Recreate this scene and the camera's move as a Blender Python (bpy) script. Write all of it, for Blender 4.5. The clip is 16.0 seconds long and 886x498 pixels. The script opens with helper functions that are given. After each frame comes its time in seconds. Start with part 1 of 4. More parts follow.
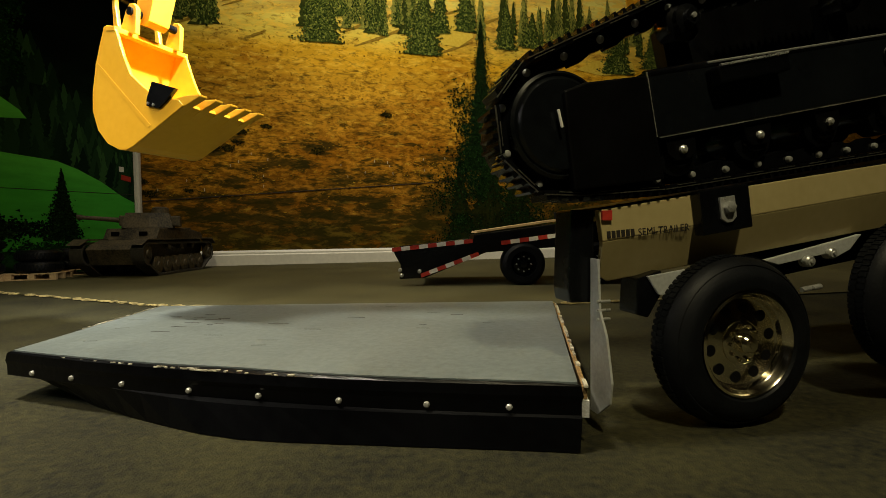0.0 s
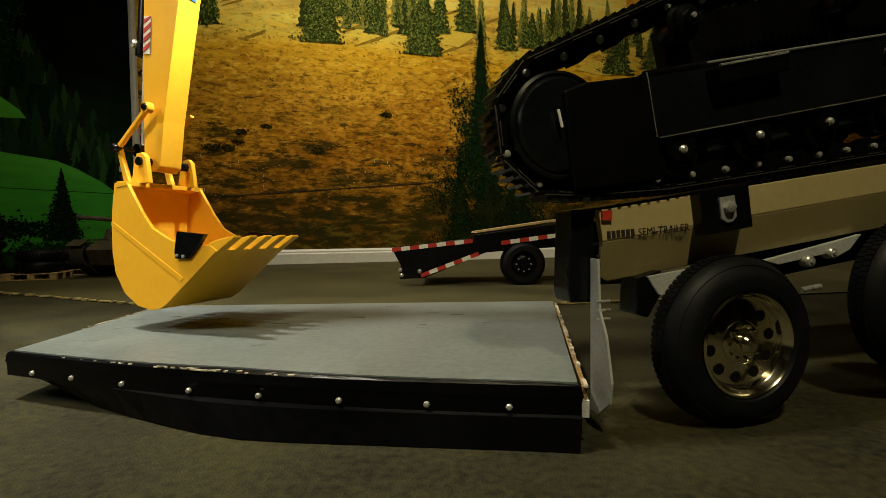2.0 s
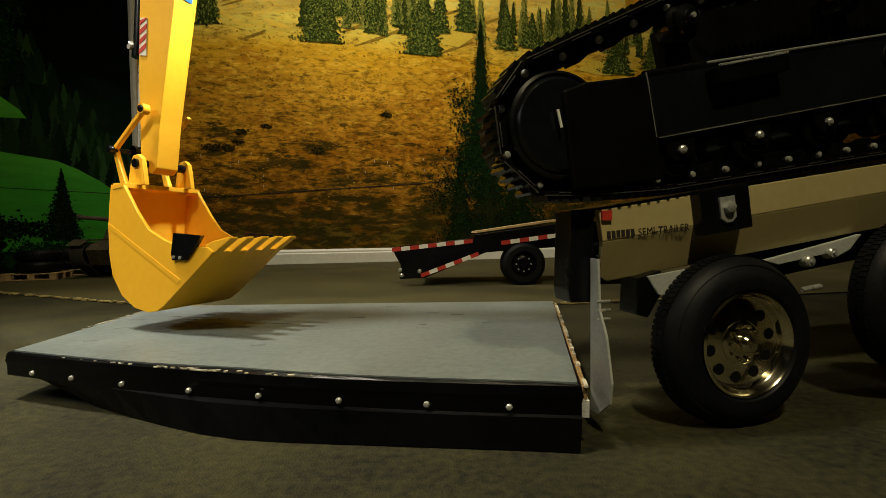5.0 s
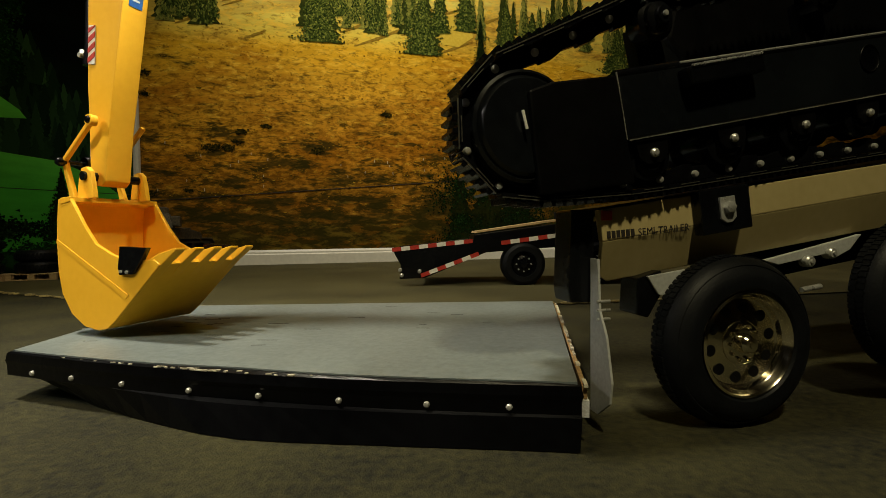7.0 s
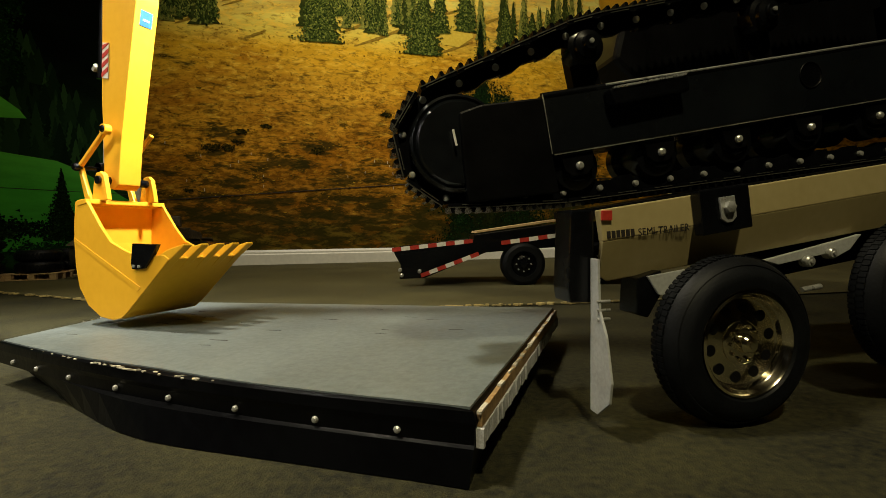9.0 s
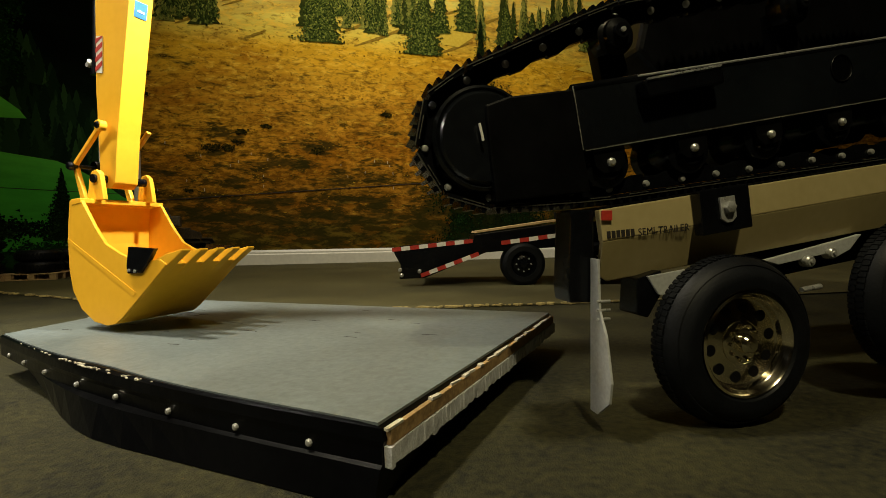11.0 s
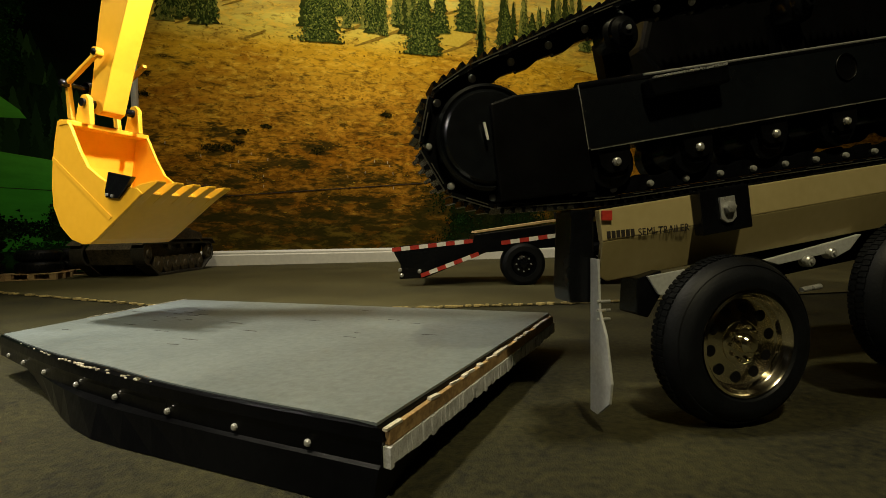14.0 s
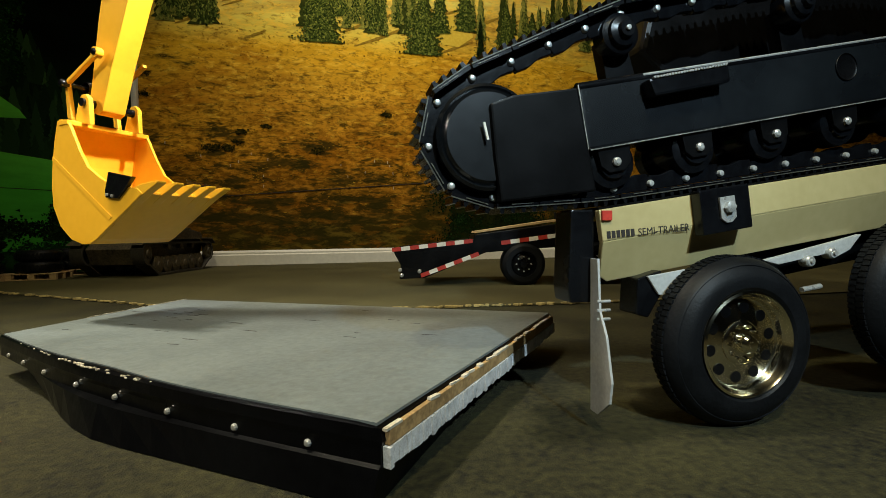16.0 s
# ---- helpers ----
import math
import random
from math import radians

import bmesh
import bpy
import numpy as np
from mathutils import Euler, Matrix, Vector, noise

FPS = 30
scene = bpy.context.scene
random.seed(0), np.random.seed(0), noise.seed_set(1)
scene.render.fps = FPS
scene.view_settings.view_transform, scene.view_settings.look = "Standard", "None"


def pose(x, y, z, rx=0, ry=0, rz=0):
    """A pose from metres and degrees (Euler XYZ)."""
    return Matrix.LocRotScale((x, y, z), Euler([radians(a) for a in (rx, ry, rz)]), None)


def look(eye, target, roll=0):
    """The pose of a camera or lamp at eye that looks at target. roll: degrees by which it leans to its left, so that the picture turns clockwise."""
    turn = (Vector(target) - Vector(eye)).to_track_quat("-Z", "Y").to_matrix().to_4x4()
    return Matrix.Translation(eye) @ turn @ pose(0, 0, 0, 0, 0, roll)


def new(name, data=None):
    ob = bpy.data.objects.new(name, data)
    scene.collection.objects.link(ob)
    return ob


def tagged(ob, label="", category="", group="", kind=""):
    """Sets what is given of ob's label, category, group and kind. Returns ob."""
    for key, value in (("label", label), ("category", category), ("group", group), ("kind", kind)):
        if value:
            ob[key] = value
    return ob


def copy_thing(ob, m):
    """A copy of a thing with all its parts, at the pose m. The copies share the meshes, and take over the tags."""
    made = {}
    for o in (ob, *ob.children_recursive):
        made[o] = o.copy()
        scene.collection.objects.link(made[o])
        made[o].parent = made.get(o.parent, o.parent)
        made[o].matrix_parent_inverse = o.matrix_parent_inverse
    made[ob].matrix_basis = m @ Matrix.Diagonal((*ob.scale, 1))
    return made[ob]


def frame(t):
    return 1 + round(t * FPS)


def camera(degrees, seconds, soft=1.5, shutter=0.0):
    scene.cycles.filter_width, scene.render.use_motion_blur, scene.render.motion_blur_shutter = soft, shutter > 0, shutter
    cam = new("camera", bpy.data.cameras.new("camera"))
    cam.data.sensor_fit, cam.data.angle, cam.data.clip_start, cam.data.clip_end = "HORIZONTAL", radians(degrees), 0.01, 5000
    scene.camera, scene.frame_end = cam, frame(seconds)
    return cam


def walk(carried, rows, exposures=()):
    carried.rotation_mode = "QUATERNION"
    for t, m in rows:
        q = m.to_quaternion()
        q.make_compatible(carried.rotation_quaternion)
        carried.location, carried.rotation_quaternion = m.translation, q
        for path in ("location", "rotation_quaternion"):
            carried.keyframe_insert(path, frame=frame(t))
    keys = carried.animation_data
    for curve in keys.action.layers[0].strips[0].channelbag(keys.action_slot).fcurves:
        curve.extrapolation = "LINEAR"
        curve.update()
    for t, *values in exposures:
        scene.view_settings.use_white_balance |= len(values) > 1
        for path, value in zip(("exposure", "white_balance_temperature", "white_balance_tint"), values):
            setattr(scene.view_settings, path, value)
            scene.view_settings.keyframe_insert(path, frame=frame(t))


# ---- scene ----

cam = camera(88.84, 16.0, soft=0.75)
EYE = pose(0, 0, 0.0915, 87.966, 0, 0) @ pose(0, 0, 0, 0, 0, -0.7)
walk(cam, [(0, EYE), (16.0, EYE)])
scene.view_settings.exposure = 0.0

# ---------------------------------------------------------------- light
world = bpy.data.worlds.new("world")
scene.world = world
world.use_nodes = True
world.node_tree.nodes["Background"].inputs[0].default_value = (0.9, 0.8, 0.55, 1)
world.node_tree.nodes["Background"].inputs[1].default_value = 0.010


def area_lamp(name, eye, target, size, watts, colour):
    data = bpy.data.lights.new(name, "AREA")
    data.shape, data.size, data.energy, data.color = "DISK", size, watts, colour
    ob = new(name, data)
    ob.matrix_world = look(eye, target)
    return ob


# unseen lamps, placed and narrowed until brightness and shadows agreed
area_lamp("ceiling_lamp", (-0.40, 0.74, 1.60), (0.26, 1.58, 0.24), 0.14, 6.3, (1.0, 0.89, 0.68)).data.spread = radians(100)
# unseen fill added overhead to brighten the floor and deck at the left
back = area_lamp("left_fill_lamp", (-0.50, 0.20, 1.30), (-0.32, 0.24, 0.0), 0.12, 2.7, (1.0, 0.91, 0.68))
back.data.spread = radians(56)
# unseen lamp hung near the raised bucket, brightening it and the stick
boom = area_lamp("boom_lamp", (-0.02, 0.27, 0.44), (-0.215, 0.345, 0.275), 0.03, 1.0, (1.0, 0.97, 0.86))
boom.data.spread = radians(52)
side = area_lamp("side_lamp", (-0.75, -0.08, 0.62), (-0.26, 0.31, 0.16), 0.03, 0.21, (1.0, 0.95, 0.84))
side.data.spread = radians(44)
front = area_lamp("front_lamp", (0.05, -0.58, 1.32), (0.02, 0.25, 0.05), 0.09, 3.1, (1.0, 0.88, 0.52))
front.data.spread = radians(95)
# fixed unseen lamp standing in for a hand torch, switched by the added plate
work = area_lamp("torch_lamp", (0.22, -0.30, 0.50), (0.12, 0.21, 0.15), 0.02, 0.42, (0.66, 0.88, 1.0))
work.data.spread = radians(48)


# ---------------------------------------------------------------- materials
def mat(name, base, rough=0.6, metal=0.0, dark=None, scale=40, amount=0.5, bump=0.0, bscale=200, spec=0.5, coat=0.0, fine=None):
    m = bpy.data.materials.new(name)
    m.use_nodes = True
    nt = m.node_tree
    b = nt.nodes["Principled BSDF"]
    b.inputs["Roughness"].default_value = rough
    b.inputs["Metallic"].default_value = metal
    b.inputs["Specular IOR Level"].default_value = spec
    b.inputs["Coat Weight"].default_value = coat
    tc = nt.nodes.new("ShaderNodeTexCoord")
    n1 = nt.nodes.new("ShaderNodeTexNoise")
    n1.inputs["Scale"].default_value, n1.inputs["Detail"].default_value = scale, 6
    n2 = nt.nodes.new("ShaderNodeTexNoise")
    n2.inputs["Scale"].default_value, n2.inputs["Detail"].default_value = fine or scale * 9, 4
    for n in (n1, n2):
        nt.links.new(tc.outputs["Object"], n.inputs["Vector"])
    add = nt.nodes.new("ShaderNodeMath")
    add.operation = "ADD"
    nt.links.new(n1.outputs[0], add.inputs[0])
    nt.links.new(n2.outputs[0], add.inputs[1])
    ramp = nt.nodes.new("ShaderNodeValToRGB")
    half = nt.nodes.new("ShaderNodeMath")
    half.operation = "MULTIPLY"
    half.inputs[1].default_value = 0.5
    nt.links.new(add.outputs[0], half.inputs[0])
    nt.links.new(half.outputs[0], ramp.inputs[0])
    d = dark or tuple(c * (1 - amount) for c in base)
    ramp.color_ramp.elements[0].position, ramp.color_ramp.elements[1].position = 0.36, 0.62
    ramp.color_ramp.elements[0].color, ramp.color_ramp.elements[1].color = (*d, 1), (*base, 1)
    nt.links.new(ramp.outputs[0], b.inputs["Base Color"])
    rr = nt.nodes.new("ShaderNodeMapRange")
    rr.inputs["To Min"].default_value, rr.inputs["To Max"].default_value = max(rough - 0.12, 0.03), min(rough + 0.12, 1)
    nt.links.new(n1.outputs[0], rr.inputs["Value"])
    nt.links.new(rr.outputs[0], b.inputs["Roughness"])
    if bump:
        n3 = nt.nodes.new("ShaderNodeTexNoise")
        n3.inputs["Scale"].default_value, n3.inputs["Detail"].default_value = bscale, 5
        nt.links.new(tc.outputs["Object"], n3.inputs["Vector"])
        bp = nt.nodes.new("ShaderNodeBump")
        bp.inputs["Strength"].default_value, bp.inputs["Distance"].default_value = bump, 0.002
        nt.links.new(n3.outputs[0], bp.inputs["Height"])
        nt.links.new(bp.outputs[0], b.inputs["Normal"])
    return m


M_FLOOR = mat("floor_mat", (0.037, 0.034, 0.011), 0.85, dark=(0.003, 0.003, 0.0008), scale=13, fine=260, bump=0.5, bscale=900, spec=0.3)
M_FLOOR2 = mat("floor_mat_far", (0.088, 0.079, 0.032), 0.85, dark=(0.040, 0.035, 0.012), scale=7, fine=600, bump=0.4, bscale=900, spec=0.3)
M_FRAY = mat("frayed_edge", (0.5, 0.4, 0.16), 0.9, dark=(0.18, 0.14, 0.06), scale=120, bump=0.6)
M_WHITE = mat("white_paint", (0.78, 0.76, 0.68), 0.5, amount=0.12, scale=12)
M_CEIL = mat("ceiling_paint", (0.08, 0.07, 0.045), 0.8, amount=0.1, scale=4)
M_DARKWALL = mat("dark_wall", (0.035, 0.03, 0.02), 0.8, amount=0.3, scale=3)
M_YELLOW = mat("yellow_paint", (0.80, 0.43, 0.028), 0.36, dark=(0.75, 0.39, 0.022), scale=26, fine=180, bump=0.02, bscale=160, spec=0.25)
M_BLACK = mat("black_paint", (0.004, 0.0045, 0.0055), 0.22, dark=(0.002, 0.002, 0.0025), scale=35, bump=0.06, bscale=250, spec=0.34)
M_HULL = mat("hull_black_paint", (0.0022, 0.0024, 0.003), 0.32, dark=(0.001, 0.001, 0.0014), scale=25, bump=0.15, bscale=120, spec=0.12)
M_BLACKMATT = mat("black_matt", (0.003, 0.003, 0.0035), 0.38, dark=(0.0015, 0.0015, 0.0015), scale=60, spec=0.12)
M_FRAME = mat("frame_black_gloss", (0.005, 0.0065, 0.008), 0.27, dark=(0.0025, 0.003, 0.004), scale=16, fine=260, bump=0.2, bscale=28, spec=0.7)
M_STEEL = mat("bright_steel", (0.58, 0.58, 0.55), 0.3, 0.6, amount=0.2, scale=200)
# warm reflections are put into the chrome's base colour
M_CHROME = mat("warm_tint_chrome", (0.84, 0.77, 0.58), 0.12, 1.0, amount=0.08, scale=60)
M_RUBBER = mat("tyre_rubber", (0.0055, 0.0062, 0.0075), 0.5, dark=(0.0028, 0.0032, 0.0038), scale=70, bump=0.1, bscale=600, spec=0.16)
M_DECK = mat("grey_deck_paint", (0.150, 0.178, 0.184), 0.45, dark=(0.095, 0.115, 0.122), scale=14, fine=300, bump=0.12, bscale=260)
M_WOOD = mat("raw_wood", (0.42, 0.27, 0.11), 0.8, dark=(0.22, 0.13, 0.05), scale=60, bump=0.4)
M_TAN = mat("tan_metallic_paint", (0.47, 0.385, 0.185), 0.34, 0.1, dark=(0.42, 0.34, 0.155), scale=20, coat=0.2)
M_RED = mat("red_reflector", (0.5, 0.04, 0.025), 0.4, amount=0.3, scale=80)
M_BLUE = mat("blue_sticker", (0.03, 0.13, 0.42), 0.4, amount=0.3, scale=200)
M_CAMO = mat("camouflage_paint", (0.105, 0.082, 0.046), 0.65, dark=(0.007, 0.006, 0.004), scale=30, bump=0.2)
M_PALLET = mat("pallet_wood", (0.62, 0.44, 0.22), 0.8, dark=(0.40, 0.26, 0.12), scale=60)
M_CORE = mat("white_core", (0.62, 0.63, 0.64), 0.7, dark=(0.36, 0.36, 0.36), scale=160, bump=0.4)
M_CHIP = mat("pale_chips", (0.62, 0.58, 0.48), 0.7, dark=(0.30, 0.26, 0.18), scale=240)
M_FLAP = mat("grey_flap", (0.42, 0.43, 0.42), 0.6, amount=0.25, scale=60)
M_SHOEPALE = mat("pale_shoe_edge", (0.13, 0.125, 0.10), 0.45, 0.5, dark=(0.01, 0.01, 0.01), scale=160, fine=900)
# pale strip colour that paints highlights on the frame's edges
M_GLINT = mat("frame_edge_glint", (0.42, 0.41, 0.36), 0.4, 0.5, dark=(0.05, 0.05, 0.045), scale=90, fine=900)
M_INK = mat("dark_ink", (0.02, 0.016, 0.012), 0.6, amount=0.2)


# ---------------------------------------------------------------- mesh helpers
def part(name, bm, material, parent=None, label="", m=None):
    me = bpy.data.meshes.new(name)
    bm.to_mesh(me)
    bm.free()
    mats = material if isinstance(material, (list, tuple)) else [material]
    for k in mats:
        me.materials.append(k)
    ob = new(name, me)
    if parent:
        ob.parent = parent
    if m is not None:
        ob.matrix_basis = m
    if label:
        tagged(ob, label)
    return ob


def box(sx, sy, sz, m=None, bevel=0.0, bm=None):
    b2 = bmesh.new()
    bmesh.ops.create_cube(b2, size=1)
    bmesh.ops.scale(b2, vec=(sx, sy, sz), verts=b2.verts)
    if bevel:
        bmesh.ops.bevel(b2, geom=b2.edges[:], offset=bevel, segments=2, affect="EDGES", profile=0.6)
    return merge(b2, m, bm)


def merge(b2, m=None, bm=None):
    if m is not None:
        bmesh.ops.transform(b2, matrix=m, verts=b2.verts)
    if bm is None:
        return b2
    me = bpy.data.meshes.new("t")
    b2.to_mesh(me)
    b2.free()
    bm.from_mesh(me)
    bpy.data.meshes.remove(me)
    return bm


def prism(points, y0, y1, m=None, bevel=0.0, bm=None):
    """A closed outline in x, z, drawn out from y0 to y1."""
    b2 = bmesh.new()
    a = [b2.verts.new((x, y0, z)) for x, z in points]
    b = [b2.verts.new((x, y1, z)) for x, z in points]
    n = len(a)
    b2.faces.new(a)
    b2.faces.new(b[::-1])
    for i in range(n):
        b2.faces.new((a[i], b[i], b[(i + 1) % n], a[(i + 1) % n]))
    bmesh.ops.recalc_face_normals(b2, faces=b2.faces)
    if bevel:
        bmesh.ops.bevel(b2, geom=b2.edges[:], offset=bevel, segments=2, affect="EDGES", profile=0.6)
    return merge(b2, m, bm)


def lathe(profile, n=40, m=None, bm=None, smooth=True):
    """(radius, y) pairs turned round the y axis."""
    b2 = bmesh.new()
    rings = []
    for r, y in profile:
        rings.append([b2.verts.new((r * math.cos(2 * math.pi * i / n), y, r * math.sin(2 * math.pi * i / n))) for i in range(n)] if r > 1e-6 else [b2.verts.new((0, y, 0))])
    for p, q in zip(rings, rings[1:]):
        for i in range(n):
            j = (i + 1) % n
            if len(p) == 1 and len(q) == 1:
                continue
            if len(p) == 1:
                b2.faces.new((p[0], q[i], q[j]))
            elif len(q) == 1:
                b2.faces.new((p[i], q[0], p[j]))
            else:
                b2.faces.new((p[i], q[i], q[j], p[j]))
    bmesh.ops.recalc_face_normals(b2, faces=b2.faces)
    for f in b2.faces:
        f.smooth = smooth
    for e in b2.edges:
        e.smooth = len(e.link_faces) == 2 and e.calc_face_angle(0) < radians(32)
    return merge(b2, m, bm)


def rod(a, b, r, n=14, bm=None):
    a, b = Vector(a), Vector(b)
    d = b - a
    m = Matrix.Translation(a) @ d.to_track_quat("Y", "Z").to_matrix().to_4x4()
    return lathe([(0, 0), (r, 0), (r, d.length), (0, d.length)], n, m, bm)


def flecks(bm, n, where, size, y=-0.001, slim=1.0):
    """Small flat printed dabs at places that where() returns as (x, z, scale) or None."""
    for _ in range(n):
        w = where()
        if not w:
            continue
        x, z, k = w
        s = size * k * random.uniform(0.5, 1.4)
        a = random.uniform(0, 6.28)
        yy = y - random.uniform(0, 0.0006)
        vs = []
        for j in range(3):
            t = a + j * 2.09 + random.uniform(-0.5, 0.5)
            vs.append(bm.verts.new((x + s * math.cos(t) * slim, yy, z + s * math.sin(t) / slim)))
        bm.faces.new(vs)


def island_mat(name, stops):
    """Print colours that vary from dab to dab."""
    m = bpy.data.materials.new(name)
    m.use_nodes = True
    nt = m.node_tree
    b = nt.nodes["Principled BSDF"]
    b.inputs["Roughness"].default_value = 0.8
    b.inputs["Specular IOR Level"].default_value = 0.0
    g = nt.nodes.new("ShaderNodeNewGeometry")
    r = nt.nodes.new("ShaderNodeValToRGB")
    while len(r.color_ramp.elements) < len(stops):
        r.color_ramp.elements.new(0.5)
    for e, (p, c) in zip(r.color_ramp.elements, stops):
        e.position, e.color = p, (*c, 1)
    nt.links.new(g.outputs["Random Per Island"], r.inputs[0])
    nt.links.new(r.outputs[0], b.inputs["Base Color"])
    return m


def print_mat(name, stops, wave=0.08, wscale=3.0, sx=14, sz=55, contrast=0.55, scrub=None):
    """A photo print whose colour runs with the height, broken by long streaks."""
    m = bpy.data.materials.new(name)
    m.use_nodes = True
    nt = m.node_tree
    b = nt.nodes["Principled BSDF"]
    b.inputs["Roughness"].default_value = 0.6
    b.inputs["Specular IOR Level"].default_value = 0.03
    tc = nt.nodes.new("ShaderNodeTexCoord")
    sep = nt.nodes.new("ShaderNodeSeparateXYZ")
    nt.links.new(tc.outputs["Object"], sep.inputs[0])
    n = nt.nodes.new("ShaderNodeTexNoise")
    n.inputs["Scale"].default_value, n.inputs["Detail"].default_value = wscale, 5
    nt.links.new(tc.outputs["Object"], n.inputs["Vector"])
    mr = nt.nodes.new("ShaderNodeMapRange")
    mr.inputs["To Min"].default_value, mr.inputs["To Max"].default_value = -wave, wave
    nt.links.new(n.outputs[0], mr.inputs["Value"])
    ad = nt.nodes.new("ShaderNodeMath")
    ad.operation = "ADD"
    nt.links.new(sep.outputs[2], ad.inputs[0])
    nt.links.new(mr.outputs[0], ad.inputs[1])
    r = nt.nodes.new("ShaderNodeValToRGB")
    while len(r.color_ramp.elements) < len(stops):
        r.color_ramp.elements.new(0.5)
    for e, (p, c) in zip(r.color_ramp.elements, stops):
        e.position, e.color = p, (*c, 1)
    nt.links.new(ad.outputs[0], r.inputs[0])
    mp = nt.nodes.new("ShaderNodeMapping")
    mp.inputs["Scale"].default_value = (sx, 1, sz)
    mp.inputs["Rotation"].default_value = (0, radians(4), 0)
    nt.links.new(tc.outputs["Object"], mp.inputs[0])
    n2 = nt.nodes.new("ShaderNodeTexNoise")
    n2.inputs["Scale"].default_value, n2.inputs["Detail"].default_value, n2.inputs["Roughness"].default_value = 1.0, 8, 0.65
    nt.links.new(mp.outputs[0], n2.inputs["Vector"])
    m2 = nt.nodes.new("ShaderNodeMapRange")
    m2.inputs["From Min"].default_value, m2.inputs["From Max"].default_value = 0.3, 0.7
    m2.inputs["To Min"].default_value, m2.inputs["To Max"].default_value = 1 - contrast, 1 + contrast * 0.5
    nt.links.new(n2.outputs[0], m2.inputs["Value"])
    mx = nt.nodes.new("ShaderNodeVectorMath")
    mx.operation = "SCALE"
    nt.links.new(r.outputs[0], mx.inputs[0])
    nt.links.new(m2.outputs[0], mx.inputs["Scale"])
    out = mx.outputs[0]
    if scrub:
        # grass grain and patches of dark scrub in the print
        for k, (scale, lo, hi, detail, colour, most, lean, z0) in enumerate(scrub):
            mq = nt.nodes.new("ShaderNodeMapping")
            mq.inputs["Scale"].default_value = scale
            mq.inputs["Location"].default_value = (3.7 * k, 0, 1.9 * k)
            mq.inputs["Rotation"].default_value = (0, radians(-5), 0)
            nt.links.new(tc.outputs["Object"], mq.inputs[0])
            nq = nt.nodes.new("ShaderNodeTexNoise")
            nq.inputs["Scale"].default_value, nq.inputs["Detail"].default_value, nq.inputs["Roughness"].default_value = 1.0, detail, 0.68
            nq.inputs["Distortion"].default_value = 0.35
            nt.links.new(mq.outputs[0], nq.inputs["Vector"])
            drop = nt.nodes.new("ShaderNodeMath")
            drop.operation = "MULTIPLY_ADD"
            nt.links.new(sep.outputs[2], drop.inputs[0])
            drop.inputs[1].default_value, drop.inputs[2].default_value = -lean, lean * z0
            both = nt.nodes.new("ShaderNodeMath")
            both.operation = "ADD"
            nt.links.new(nq.outputs[0], both.inputs[0])
            nt.links.new(drop.outputs[0], both.inputs[1])
            rq = nt.nodes.new("ShaderNodeMapRange")
            rq.inputs["From Min"].default_value, rq.inputs["From Max"].default_value = lo, hi
            rq.inputs["To Max"].default_value = most
            nt.links.new(both.outputs[0], rq.inputs["Value"])
            mm = nt.nodes.new("ShaderNodeMix")
            mm.data_type = "RGBA"
            nt.links.new(rq.outputs[0], mm.inputs[0])
            nt.links.new(out, mm.inputs[6])
            mm.inputs[7].default_value = (*colour, 1)
            out = mm.outputs[2]
    nt.links.new(out, b.inputs["Base Color"])
    return m


def empty(name, m, label, category, group="", kind=""):
    ob = new(name)
    ob.matrix_basis = m
    return tagged(ob, label, category, group, kind)

# ---------------------------------------------------------------- the room
def slab(name, a, b, z0, z1, thick, material, kind="structure", label="", category="wall"):
    """An upright wall between two plan points; its inner face lies on the line, its thickness to the left of a to b."""
    a, b = Vector((*a, 0)), Vector((*b, 0))
    d = (b - a).normalized()
    bm = box((b - a).length, thick, z1 - z0, pose((b - a).length / 2, thick / 2, (z0 + z1) / 2))
    ob = part(name, bm, material, m=Matrix.Translation(a) @ Matrix.Rotation(math.atan2(d.y, d.x), 4, "Z"))
    return tagged(ob, label, category, kind=kind)


CORNER = (-0.878, 1.298)
BACK_END = (1.9, 1.915)
LEFT_END = (-1.75, -0.53)

bm = box(5.2, 4.6, 0.06, pose(0.1, 0.55, -0.03))
tagged(part("floor", bm, M_FLOOR), "worn olive grey rubber mat floor", "floor", kind="structure")

far_edge = [(-2.2, 1.22), (-1.1, 0.91), (-0.734, 0.746), (-0.366, 0.582), (-0.096, 0.537), (0.141, 0.561), (0.5, 0.62), (2.2, 0.95)]
bm = bmesh.new()
top = []
for i in range(len(far_edge) - 1):
    (x0, y0), (x1, y1) = far_edge[i], far_edge[i + 1]
    for k in range(12):
        f = k / 12
        top.append((x0 + (x1 - x0) * f, y0 + (y1 - y0) * f + random.uniform(-0.0015, 0.0015)))
top.append(far_edge[-1])
ring = [(x, y) for x, y in top] + [(2.2, 2.6), (-2.2, 2.6)]
lo = [bm.verts.new((x, y, 0.0005)) for x, y in ring]
hi = [bm.verts.new((x, y, 0.002)) for x, y in ring]
bm.faces.new(hi)
for i in range(len(ring)):
    j = (i + 1) % len(ring)
    bm.faces.new((lo[i], lo[j], hi[j], hi[i]))
bmesh.ops.recalc_face_normals(bm, faces=bm.faces)
floor_far = tagged(part("floor_mat", bm, M_FLOOR2), "brown olive floor mat with a frayed edge", "floor mat", kind="structure")
bm = bmesh.new()
